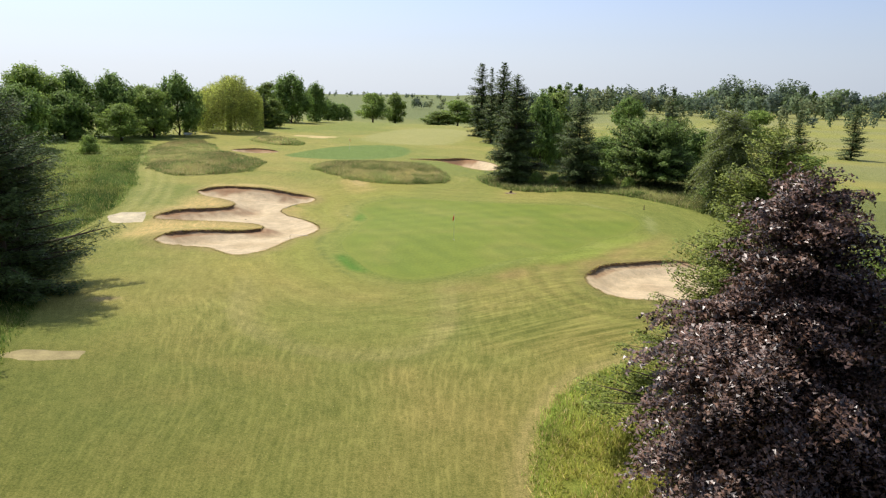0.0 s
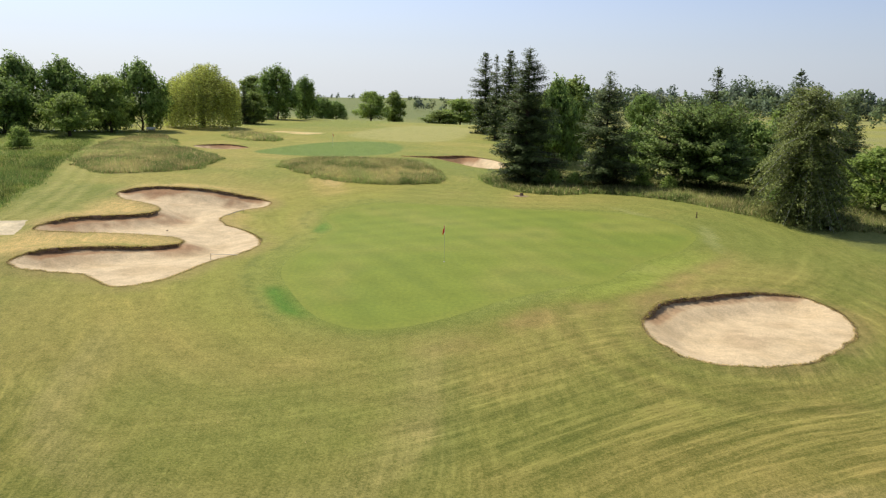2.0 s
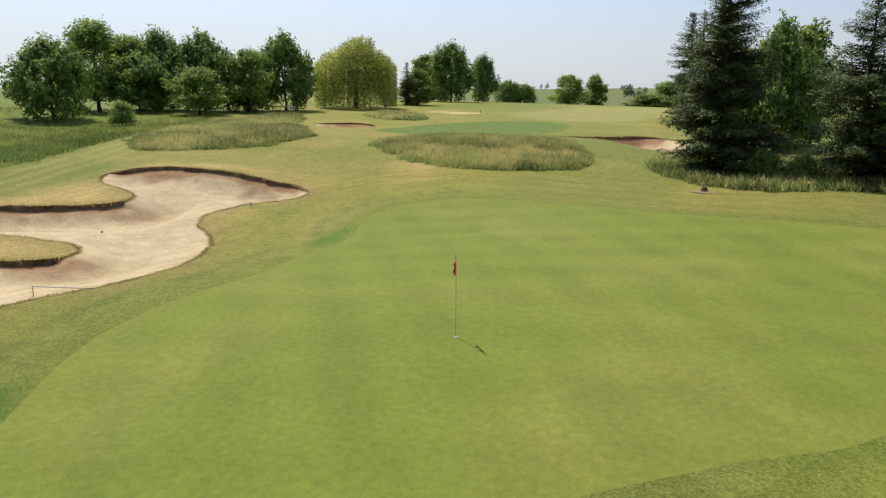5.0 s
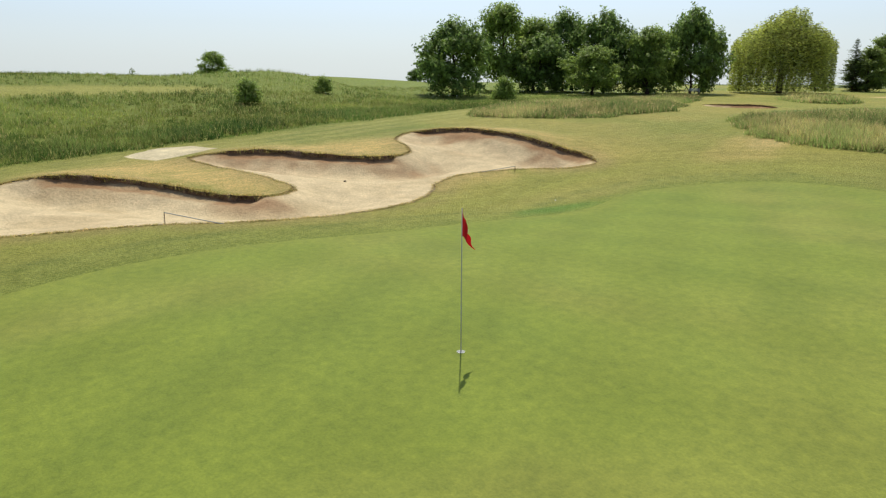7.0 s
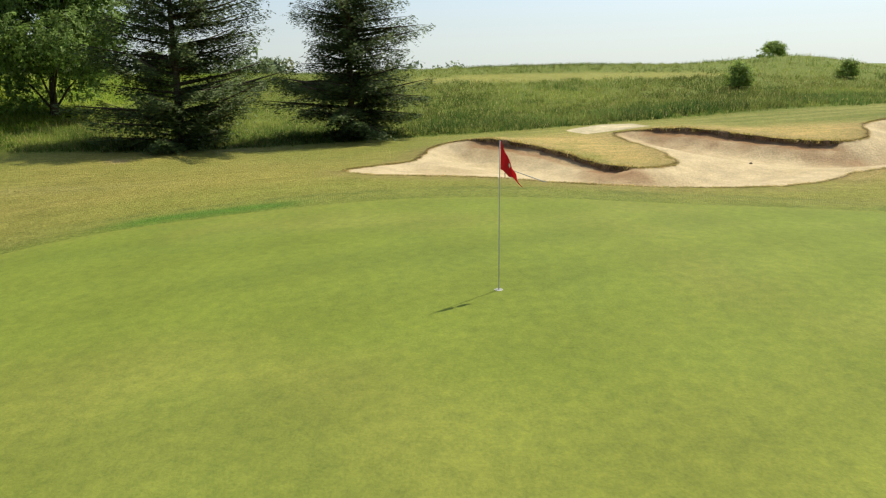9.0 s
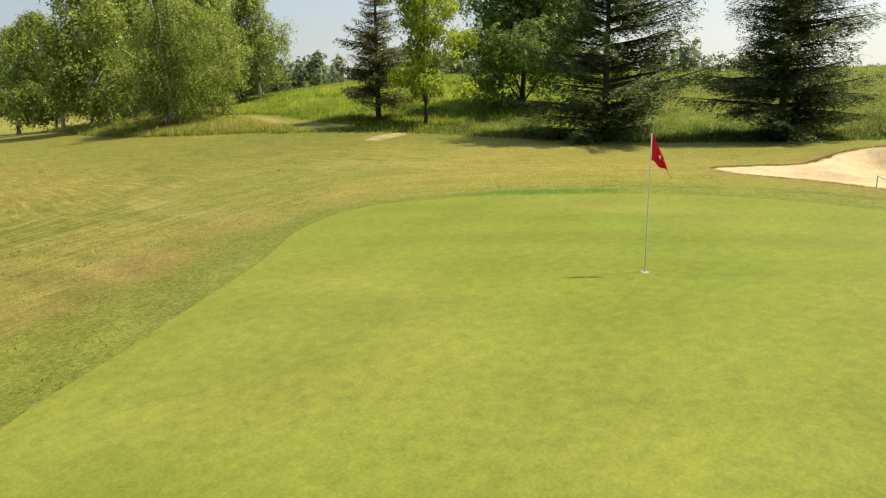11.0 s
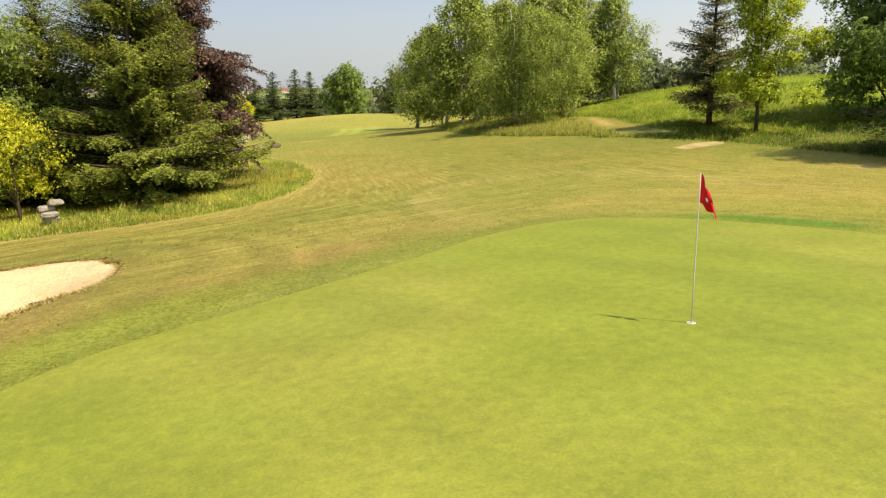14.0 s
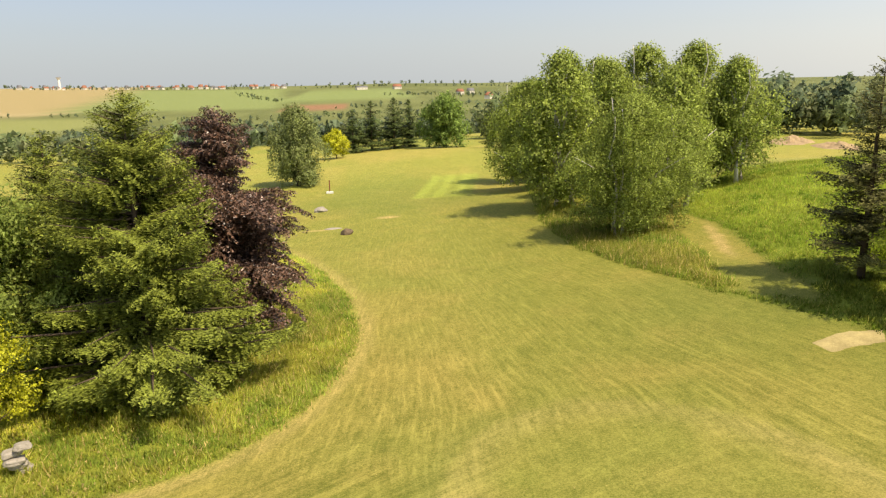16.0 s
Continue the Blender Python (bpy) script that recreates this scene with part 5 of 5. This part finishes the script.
# leaf colours made paler and bluer: the haze of distance is mixed in
HAZY_GREENS = [leaf("hazy_dark_leaves", (0.16, 0.215, 0.125)), leaf("hazy_green_leaves", (0.215, 0.28, 0.13)), leaf("hazy_olive_leaves", (0.26, 0.295, 0.14)), leaf("hazy_blue_green_needles", (0.14, 0.185, 0.13))]
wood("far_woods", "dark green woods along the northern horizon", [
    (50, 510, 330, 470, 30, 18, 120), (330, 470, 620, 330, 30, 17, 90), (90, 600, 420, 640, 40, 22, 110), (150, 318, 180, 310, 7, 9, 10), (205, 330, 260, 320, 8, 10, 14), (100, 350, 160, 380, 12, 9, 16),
    (-1200, 1250, 1400, 1500, 60, 12, 220), (-30, 690, 30, 705, 12, 14, 14), (500, 200, 900, 100, 40, 14, 60), (-500, 800, -120, 760, 30, 9, 40), (-400, 60, -250, 0, 30, 12, 40), (-260, 160, -300, 60, 20, 6, 24)], HAZY_GREENS, 71, 0.65, 140)
wood("tall_grove", "tall grey-green grove on the skyline", [(231, 625, 298, 618, 10, 31, 22)], HAZY_GREENS[:2], 75, 0.35, 420)
wood("birch_wood", "green birch wood behind the western meadow", [
    (-170, -60, -75, -105, 12, 14, 110), (-230, -20, -150, -70, 20, 14, 60), (-112, -122, -45, -140, 14, 13, 90), (-45, -135, -30, -120, 6, 11, 12)], HAZY_GREENS[:3], 76, 0.5, 240)
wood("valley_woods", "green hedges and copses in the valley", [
    (-60, -140, 60, -150, 16, 8, 70), (40, -130, 130, -90, 20, 8, 60), (-40, -190, 140, -230, 30, 7, 150), (-60, -260, 110, -330, 40, 6, 170), (60, -320, 300, -330, 20, 6, 80), (-260, -260, 0, -330, 40, 8, 130), (-300, -480, 240, -560, 60, 7, 200), (-40, -400, 160, -640, 60, 6, 200)], HAZY_GREENS, 72, 1.1, 70)
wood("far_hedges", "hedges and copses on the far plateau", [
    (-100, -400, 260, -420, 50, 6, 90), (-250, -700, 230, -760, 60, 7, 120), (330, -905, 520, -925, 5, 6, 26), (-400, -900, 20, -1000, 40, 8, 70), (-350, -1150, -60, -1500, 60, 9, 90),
    (150, -1250, 340, -2000, 20, 8, 40), (700, -2520, 1500, -2560, 25, 11, 60), (-900, -2300, 700, -2480, 60, 11, 130), (-900, -2750, 2300, -2850, 90, 16, 150)], HAZY_GREENS, 77, 1.2, 50)
poplar = make_tree("poplar_tree", "slim dark poplar on the skyline", spot(78, 560), L_DARK, M_BARK, *broadleaf(73, 20, 4.5, 1500, 0.7, 0.05, 20))
tagged(poplar, group="row of poplars")
for k in range(1, 13):
    x, y = (78 + 3.6 * k, 560 + 2 * k) if k < 8 else (300 + 9 * (k - 8), 620)
    copy_thing(poplar, spot(x, y, k * 40, 0.75 + 0.3 * ((k * 7) % 5) / 4))

# ---- tall grass ----
WARM = [(0.49, 0.45, 0.175), (0.28, 0.33, 0.105), (0.62, 0.47, 0.24)]
LUSH = [(0.245, 0.285, 0.064), (0.130, 0.195, 0.044), (0.420, 0.375, 0.150)]
BANK = [(0.60, 0.60, 0.12), (0.44, 0.51, 0.105), (0.76, 0.60, 0.25)]
tufts("tall_grass", "tall seeding fescue on an island in the fairway", ISLAND_MID, 100, 0.62, WARM, 81, blades=6, wide=0.016, wild=0.9)
tufts("tall_grass", "tall seeding fescue on a long island", ISLAND_LEFT, 36, 0.5, WARM, 82, blades=6, wide=0.026, wild=1.2)
tufts("tall_grass", "tall fescue tuft beyond a bunker", ISLAND_FAR, 16, 0.7, WARM, 83, blades=6, wide=0.05, wild=1.0)
NETTLES = rounded([(-30.6, 50), (-29.8, 58), (-31, 67), (-34.5, 78), (-40, 90), (-43, 88), (-38, 76), (-35, 64), (-34.5, 52)], 1.0)
tufts("nettles", "dark green nettles and tall herbs along the meadow's edge", NETTLES, 16, 0.5, [(0.18, 0.24, 0.06), (0.11, 0.175, 0.045), (0.33, 0.33, 0.11)], 90, blades=6, wide=0.022, wild=1.6)
# short blades standing up in the mown turf near the bunkers
TURF_AREA = rounded([(-13, 14), (2, 14), (4, 28), (9, 36), (24, 38), (24, 58), (10, 56), (1, 47), (-6, 46), (-9, 50), (-11, 47), (-17, 40), (-16, 26)], 2.0)
tufts("mown_grass", "short mown grass blades and dry clippings", TURF_AREA, 14, 0.05, [(0.36, 0.33, 0.10), (0.22, 0.26, 0.06), (0.55, 0.45, 0.20)], 88, None, lambda x, y: 1 - inside(RIGHT_BUNKER, x, y) - inside(GREEN, x, y), 3, 0.018)
tufts("meadow_grass", "bright green meadow grass beside the path", WEST_MEADOW, 17, 0.36, [(0.34, 0.41, 0.065), (0.25, 0.35, 0.05), (0.48, 0.47, 0.12)], 89, (-85, -14, -14, 30), lambda x, y: np.clip(1.15 - (np.abs(x + 20) / 38), 0.10, 1), 6, 0.026)
tufts("meadow_grass", "lush green meadow grass on the western slope", WEST_MEADOW, 23, 0.34, LUSH, 84, (-85, 30, -14, 125), lambda x, y: np.clip(1.15 - (np.abs(x + 20) / 38), 0.10, 1) * (1 - hilltop(x, y)), 6, 0.019)
tufts("meadow_grass", "long light green grass on the eastern bank", EAST_BANK, 48, 0.38, BANK, 85, (3, -12, 26, 37), lambda x, y: np.clip(1.3 - (x - 3) / 18, 0.15, 1), 6, 0.02)
tufts("meadow_grass", "long grass under the birches", BIRCH_ISLAND, 40, 0.6, BANK, 86, (-34, -30, -11, 22.5), lambda x, y: np.clip(0.9 + y / 26, 0.15, 1), 6, 0.02)
tufts("meadow_grass", "pale grass strip below the spruces", NORTH_BANK, 36, 0.6, [(0.364, 0.375, 0.132), (0.243, 0.283, 0.091), (0.567, 0.486, 0.231)], 87, (3, 72, 40, 100), None, 6, 0.035)


# ---- flagstick ----
def cloth(u, v, tall):
    """A point of the drooping flag, u from the pole outwards, v downwards."""
    x = 0.012 + 0.30 * u ** 0.9 * (0.45 + 0.62 * v) + 0.02 * math.sin(v * 6) * u
    z = tall - 0.01 - 0.40 * v * (1 - 0.25 * u) - 0.33 * u ** 1.1 + 0.02 * math.sin(u * 11 + v)
    return x, 0.05 * math.sin(u * 9 + v * 2.2) * u + 0.02 * math.sin(v * 7 + u * 3) * u, z


def flagstick(m, label, tall=2.13, thick=0.009):
    t = thing("flagstick", m, label, "flagstick")
    part("pole", mesh_np("pole", *tube([(0, 0, -0.1), (0, 0, tall * 0.3), (0, 0, tall * 0.65), (0, 0, tall)], [thick * 1.1, thick, thick * 0.9, thick * 0.7], 8), M_STEEL, None, True), M_STEEL, t, "thin pale fibreglass pole")
    V, T, nu, nv = [], [], 14, 16
    for i in range(nu):
        for j in range(nv):
            V.append(cloth(i / (nu - 1), j / (nv - 1), tall))
    for i in range(nu - 1):
        for j in range(nv - 1):
            a = i * nv + j
            T += [(a, a + 1, a + nv + 1), (a, a + nv + 1, a + nv)]
    flag = part("flag", mesh_np("flag", V, T, M_RED, None, True), M_RED, t, "red cloth flag hanging in folds")
    return t, flag


_, flag = flagstick(pose(0.67, 56.36, 0.02, 0, 0, 114), "thin pole with drooping red flag in the hole")
for side in (-0.007, 0.007):
    V, T, n = [], [], 9
    for i in range(n):
        for j in range(n):
            a, b = 2 * i / (n - 1) - 1, 2 * j / (n - 1) - 1
            u, v = 0.48 + 0.06 * a * math.sqrt(1 - b * b / 2), 0.5 + 0.09 * b * math.sqrt(1 - a * a / 2)
            x, y, z = cloth(u, v, 2.13)
            V.append((x, y + side, z))
    for i in range(n - 1):
        for j in range(n - 1):
            k = i * n + j
            T += [(k, k + 1, k + n + 1), (k, k + n + 1, k + n)]
    part("emblem", mesh_np("emblem", V, T, M_WHITE, None, True), M_WHITE, flag, "small white oval mark")
cup = thing("golf_hole", pose(0.67, 56.36, float(height(0.67, 56.36))), "round golf hole with a white rim in the green", "golf hole")
bm = bmesh.new()
bmesh.ops.create_circle(bm, cap_ends=True, segments=24, radius=0.054, matrix=Matrix.Translation((0, 0, 0.006)))
part("cup", bm, M_HOLE, cup, "pale plastic liner of the hole")
ring = [(0.054, 0.002), (0.057, 0.006), (0.061, 0.002)]
V = [(r * math.cos(k * math.pi / 12), r * math.sin(k * math.pi / 12), z) for r, z in ring for k in range(24)]
T = [q for a in range(2) for k in range(24) for q in ((a * 24 + k, a * 24 + (k + 1) % 24, (a + 1) * 24 + (k + 1) % 24), (a * 24 + k, (a + 1) * 24 + (k + 1) % 24, (a + 1) * 24 + k))]
part("rim", mesh_np("rim", V, T, M_WHITE), M_WHITE, cup, "white painted rim")


# ---- bare sandy patches ----
def patch(name, corners, label, tone, seed):
    """A thin ragged sheet of sand and dust lying on the turf."""
    from mathutils.geometry import delaunay_2d_cdt
    poly = ragged(np.array(corners, float), seed, 0.18)
    x, y = np.meshgrid(np.arange(poly[:, 0].min(), poly[:, 0].max(), 0.25), np.arange(poly[:, 1].min(), poly[:, 1].max(), 0.25))
    x, y = x.ravel(), y.ravel()
    k = edge_distance(poly, x, y, 1.0) > 0.1
    pts = [Vector(p) for p in np.stack([x[k], y[k]], 1)] + [Vector(p) for p in poly]
    n = int(k.sum())
    co, _, tri, *_ = delaunay_2d_cdt(pts, [(n + i, n + (i + 1) % len(poly)) for i in range(len(poly))], [], 0, 1e-5)
    co = np.array([tuple(v) for v in co])
    tri = np.array([f for f in tri if len(f) == 3])
    c = co[tri].mean(1)
    tri = tri[inside(poly, c[:, 0], c[:, 1])]

    def top(x, y):
        return height(x, y) + 0.03 * ramp(-0.05, 0.3, edge_distance(poly, x, y, 1.0))

    def shade(x, y):
        return np.array(tone) * (0.75 + 0.5 * cloudy(x * 1.3, y * 1.3, seed))[:, None]
    return tagged(new(name, sheet(name, co, tri, M_SAND, top, shade)), label, "sand patch", kind="structure")


patch("sandy_path", [(-28.2, 59.2), (-29.5, 61.3), (-29.0, 62.9), (-27.0, 63.5), (-25.9, 60.1)], "pale beige end of a sandy path in the grass", (0.66, 0.56, 0.36), 51)
patch("bare_patch", [(-19.5, 29.1), (-18.8, 30.2), (-17.4, 30.3), (-16.2, 30.5), (-16.0, 29.5), (-17.0, 29.1), (-18.2, 28.8)], "bare dusty patch at the edge of the mown grass", (0.40, 0.33, 0.155), 52)


# ---- small things on the course ----
def boulder(x, y, sx, sy, sz, mat, label, seed, turn=0):
    bm = bmesh.new()
    bmesh.ops.create_icosphere(bm, subdivisions=3, radius=1)
    for v in bm.verts:
        k = 1 + 0.28 * noise.noise(v.co * 1.3 + Vector((seed, 0, 0))) + 0.10 * noise.noise(v.co * 4 + Vector((0, seed, 0)))
        v.co = Vector((v.co.x * sx * k, v.co.y * sy * k, max(v.co.z, -0.35) * sz * k))
    me = bpy.data.meshes.new("boulder")
    bm.to_mesh(me)
    bm.free()
    me.materials.append(mat)
    ob = new("boulder", me)
    ob.matrix_world = pose(x, y, float(height(x, y)) + 0.25 * sz, 0, 0, turn)
    return tagged(ob, label, "boulder")


M_BOULDER = material("dark_brown_stone", (0.15, 0.11, 0.075), 0.9, 0.5, 1.5, 12, 0.8, 0.03)
boulder(4.3, -6.2, 0.55, 0.45, 0.42, M_BOULDER, "dark brown boulder lying on the mown fairway", 3, 20)
boulder(7.4, -20.8, 0.75, 0.55, 0.42, M_STONE, "pale grey boulder lying on the grass", 8, 50)
boulder(5.6, -9.4, 0.8, 0.35, 0.08, M_STONE, "flat pale stone slab in the grass", 12, 10)
boulder(-18.74, 65.86, 0.07, 0.06, 0.05, M_BOULDER, "small dark stone on bunker sand", 15).location.z = float(sand_height(LEFT_BUNKER, left_lip, 0.55, (LIP_LOW, LIP_HIGH, LIP_BACK))(np.array([-18.74]), np.array([65.86]))[0]) + 0.02


def stone_stack(x, y):
    t = thing("stone_stack", pose(x, y, float(height(x, y)), 0, 0, 30), "stack of rough grey stones under a yellow tree", "stone stack")
    rng = random.Random(4)
    z = 0.0
    for k in range(5):
        h = rng.uniform(0.20, 0.26)
        bm = bmesh.new()
        bmesh.ops.create_icosphere(bm, subdivisions=3, radius=1)
        sx, sy = rng.uniform(0.26, 0.36), rng.uniform(0.2, 0.26)
        for v in bm.verts:
            d = v.co.normalized()
            d = Vector(tuple(math.copysign(abs(q) ** 0.6, q) for q in d)) * (1 + 0.22 * noise.noise(d * 1.6 + Vector((k * 3.1, 0, 0))))
            v.co = Vector((d.x * sx, d.y * sy, d.z * h * 0.55))
        ob = part("stone", bm, M_STONE, t)
        ob.matrix_local = pose(rng.uniform(-0.2, 0.2), rng.uniform(-0.12, 0.12), z + h / 2, rng.uniform(-8, 8), 0, rng.uniform(-25, 25))
        z += h


stone_stack(14.6, 32.4)


def rake(x, y, turn, zf):
    """A rake left on its edge: the head stands on end, the handle slopes down to the sand."""
    z = float(zf(np.array([x]), np.array([y]))[0])
    t = thing("bunker_rake", pose(x, y, z, 0, 0, turn), "bunker rake with pale handle lying at the sand's edge", "rake")
    part("handle", mesh_np("handle", *tube([(0, 0, 0.34), (0.9, 0, 0.18), (1.75, 0, 0.03)], [0.014, 0.014, 0.014], 8), M_STEEL, None, True), M_STEEL, t, "pale fibreglass handle")
    head = part("head", box_bm(0.018, 0.02, 0.36, 0.005, (0, 0, 0.18)), M_WOOD, t, "worn wooden head")
    for k in range(8):
        part("tine", mesh_np("tine", *tube([(-0.008, 0, 0.03 + 0.043 * k), (-0.05, 0, 0.025 + 0.043 * k)], [0.005, 0.003], 5), M_RUBBER), M_RUBBER, head)


rake(-15.4, 72.8, 232, lambda x, y: height(x, y) - 0.05)
rake(-12.5, 56.3, 47, lambda x, y: height(x, y) - 0.05)


def stake(x, y, tall, mat, label):
    t = thing("marker_stake", pose(x, y, float(height(x, y))), label, "stake")
    part("post", mesh_np("post", *tube([(0, 0, -0.1), (0, 0, tall * 0.9), (0, 0, tall)], [0.04, 0.04, 0.02], 8), mat, None, True), mat, t)
    part("base", box_bm(0.16, 0.16, 0.05, 0.01, (0, 0, 0.02)), M_WOOD, t)


stake(20.4, 73.0, 0.5, M_WOOD, "short dark wooden stake beside the green")
stake(-29.5, -12.0, 0.8, M_WHITE, "white marker stake at the path")
post = thing("tee_sign", pose(7.2, -36.9, float(height(7.2, -36.9))), "reddish wooden post on a white block", "sign post")
part("post", box_bm(0.14, 0.14, 1.5, 0.02, (0, 0, 0.95)), material("red_brown_wood", (0.22, 0.07, 0.05), 0.7, 0.3, 3, 30, 0.3, 0.01), post)
part("base", box_bm(0.9, 0.5, 0.3, 0.04, (0, 0, 0.12)), M_WHITE, post, "white block")


def stump(x, y):
    t = thing("tree_stump", pose(x, y, float(height(x, y))), "low reddish-brown tree stump in bare soil", "stump")
    bm = bmesh.new()
    bmesh.ops.create_cone(bm, cap_ends=True, segments=14, radius1=0.22, radius2=0.13, depth=0.3, matrix=Matrix.Translation((0, 0, 0.12)))
    bmesh.ops.subdivide_edges(bm, edges=bm.edges[:], cuts=1)
    for v in bm.verts:
        v.co += Vector((noise.noise(v.co * 5), noise.noise(v.co * 5 + Vector((3, 0, 0))), noise.noise(v.co * 4 + Vector((0, 7, 0))))) * 0.06
    part("trunk", bm, M_WOOD, t)
    bm = bmesh.new()
    bmesh.ops.create_icosphere(bm, subdivisions=3, radius=1, matrix=Matrix.Diagonal((0.7, 0.45, 0.07, 1)))
    for v in bm.verts:
        v.co *= 1 + 0.3 * noise.noise(v.co * 3)
    part("soil", bm, M_DIRT, t, "loose dry soil")


stump(7.4, 81.6)
s2, _ = flagstick(pose(-17.5, 129, float(height(-17.5, 129)), 0, 0, 70), "distant flagstick with red flag on a far green", thick=0.015)
copy_thing(s2, pose(27.7, 121.4, float(height(27.7, 121.4)), 0, 0, 200))


def bench(x, y, turn):
    t = thing("bench", pose(x, y, float(height(x, y)), 0, 0, turn), "pale weathered bench beside the willow", "bench")
    for k in range(3):
        part("seat_slat", box_bm(1.5, 0.12, 0.04, 0.006, (0, -0.15 + 0.15 * k, 0.45)), M_WHITE, t)
    for k in range(2):
        part("back_slat", box_bm(1.5, 0.03, 0.12, 0.006, (0, 0.26, 0.66 + 0.17 * k)), M_WHITE, t)
    for x0 in (-0.6, 0.6):
        for y0 in (-0.18, 0.24):
            part("leg", box_bm(0.07, 0.07, 0.46 if y0 < 0 else 0.92, 0.006, (x0, y0, 0.21 if y0 < 0 else 0.44)), M_WOOD, t)


bench(-51.0, 141.5, 200)


def heap(x, y, sx, sy, sz, turn):
    bm = bmesh.new()
    bmesh.ops.create_grid(bm, x_segments=48, y_segments=24, size=1)
    for v in bm.verts:
        r = math.hypot(v.co.x, v.co.y)
        k = max(0.0, 1 - r) ** 0.7
        p = Vector((v.co.x * sx, v.co.y * sy, 0))
        v.co = Vector((p.x, p.y, sz * k * (0.75 + 0.8 * noise.noise(p * 0.35) + 0.35 * noise.noise(p * 1.2)) - 0.25))
    ob = new("earth_mound", bpy.data.meshes.new("earth_mound"))
    bm.to_mesh(ob.data)
    bm.free()
    ob.data.materials.append(M_DIRT)
    ob.matrix_world = pose(x, y, float(height(x, y)), 0, 0, turn)
    return tagged(ob, "heap of pale dry earth and rubble in grass", "earth heap")


heap(-80, -76, 8, 4.5, 1.7, 60)
heap(-80, -62, 8, 3.5, 1.4, 80)


# ---- houses beyond the valley ----
def house(x, y, turn, lx, ly, tall, roof_mat, wall_mat, label, pitch=0.55):
    t = thing("house", pose(x, y, float(height(x, y)), 0, 0, turn), label, "house")
    part("wall", box_bm(lx, ly, tall + 1, 0, (0, 0, tall / 2 - 0.5)), wall_mat, t)
    hx, hy, e = lx / 2 + 0.4, ly / 2 + 0.4, tall
    top = tall + ly * pitch
    V = [(-hx, -hy, e), (hx, -hy, e), (hx, hy, e), (-hx, hy, e), (-hx, 0, top), (hx, 0, top), (-hx, -hy, e - 0.2), (hx, -hy, e - 0.2), (hx, hy, e - 0.2), (-hx, hy, e - 0.2)]
    F = [(0, 1, 5), (0, 5, 4), (2, 3, 4), (2, 4, 5), (3, 0, 4), (1, 2, 5), (6, 8, 7), (6, 9, 8), (0, 6, 7), (0, 7, 1), (2, 8, 9), (2, 9, 3), (1, 7, 8), (1, 8, 2), (3, 9, 6), (3, 6, 0)]
    part("roof", mesh_np("roof", V, F, roof_mat), roof_mat, t)
    for s in (-1, 1):
        for k in range(3):
            part("window", box_bm(1.1, 0.1, 1.4, 0, ((k - 1) * lx * 0.3, s * (ly / 2 + 0.02), tall * 0.55)), M_PANE, t)
    return t


house(8, -2150, 20, 34, 16, 7, M_SLATE, M_WALL, "long pale farm building far across the valley", 0.25)
h2 = house(-205, -1148, 60, 14, 10, 6, M_ROOF, M_WALL, "pale house with red roof beyond the valley")
h3 = house(-226, -1500, 20, 14, 10, 6, M_SLATE, M_WALL, "pale house with grey roof beyond the valley")
copy_thing(h2, pose(-190, -1400, float(height(-190, -1400)), 0, 0, 130))
copy_thing(h2, pose(-95, -2080, float(height(-95, -2080)), 0, 0, 20) @ Matrix.Diagonal((1.6, 1.6, 1.3, 1)))
rng = random.Random(9)
for k in range(46):
    u = rng.random()
    x, y = 1150 - 950 * u + rng.uniform(-20, 20), -2600 + 60 * rng.random() + 60 * u
    m = pose(x, y, float(height(x, y)), 0, 0, rng.uniform(0, 180)) @ Matrix.Diagonal((1, 1, rng.uniform(0.9, 1.4), 1))
    tagged(copy_thing(h2 if rng.random() < 0.6 else h3, m), group="houses of the far town")
tower = thing("water_tower", pose(1060, -2640, float(height(1060, -2640))), "white concrete water tower on the horizon", "water tower")
bm = bmesh.new()
bmesh.ops.create_cone(bm, cap_ends=True, segments=20, radius1=5, radius2=4, depth=34, matrix=Matrix.Translation((0, 0, 17)))
part("shaft", bm, M_WHITE, tower)
bm = bmesh.new()
bmesh.ops.create_cone(bm, cap_ends=True, segments=20, radius1=4.2, radius2=8.5, depth=7, matrix=Matrix.Translation((0, 0, 37.4)))
part("tank", bm, M_WHITE, tower)
bm = bmesh.new()
bmesh.ops.create_cone(bm, cap_ends=True, segments=20, radius1=8.7, radius2=2, depth=2.5, matrix=Matrix.Translation((0, 0, 42)))
part("roof", bm, M_SLATE, tower)


# ---- a lost ball on the collar ----
bm = bmesh.new()
bmesh.ops.create_icosphere(bm, subdivisions=3, radius=0.0214)
me = bpy.data.meshes.new("golf_ball")
bm.to_mesh(me)
bm.free()
me.materials.append(M_WHITE)
ball = new("golf_ball", me)
ball.matrix_world = pose(-9.7, 69.4, float(height(-9.7, 69.4)) + 0.021)
tagged(ball, "small white golf ball lying on mown grass", "golf ball")
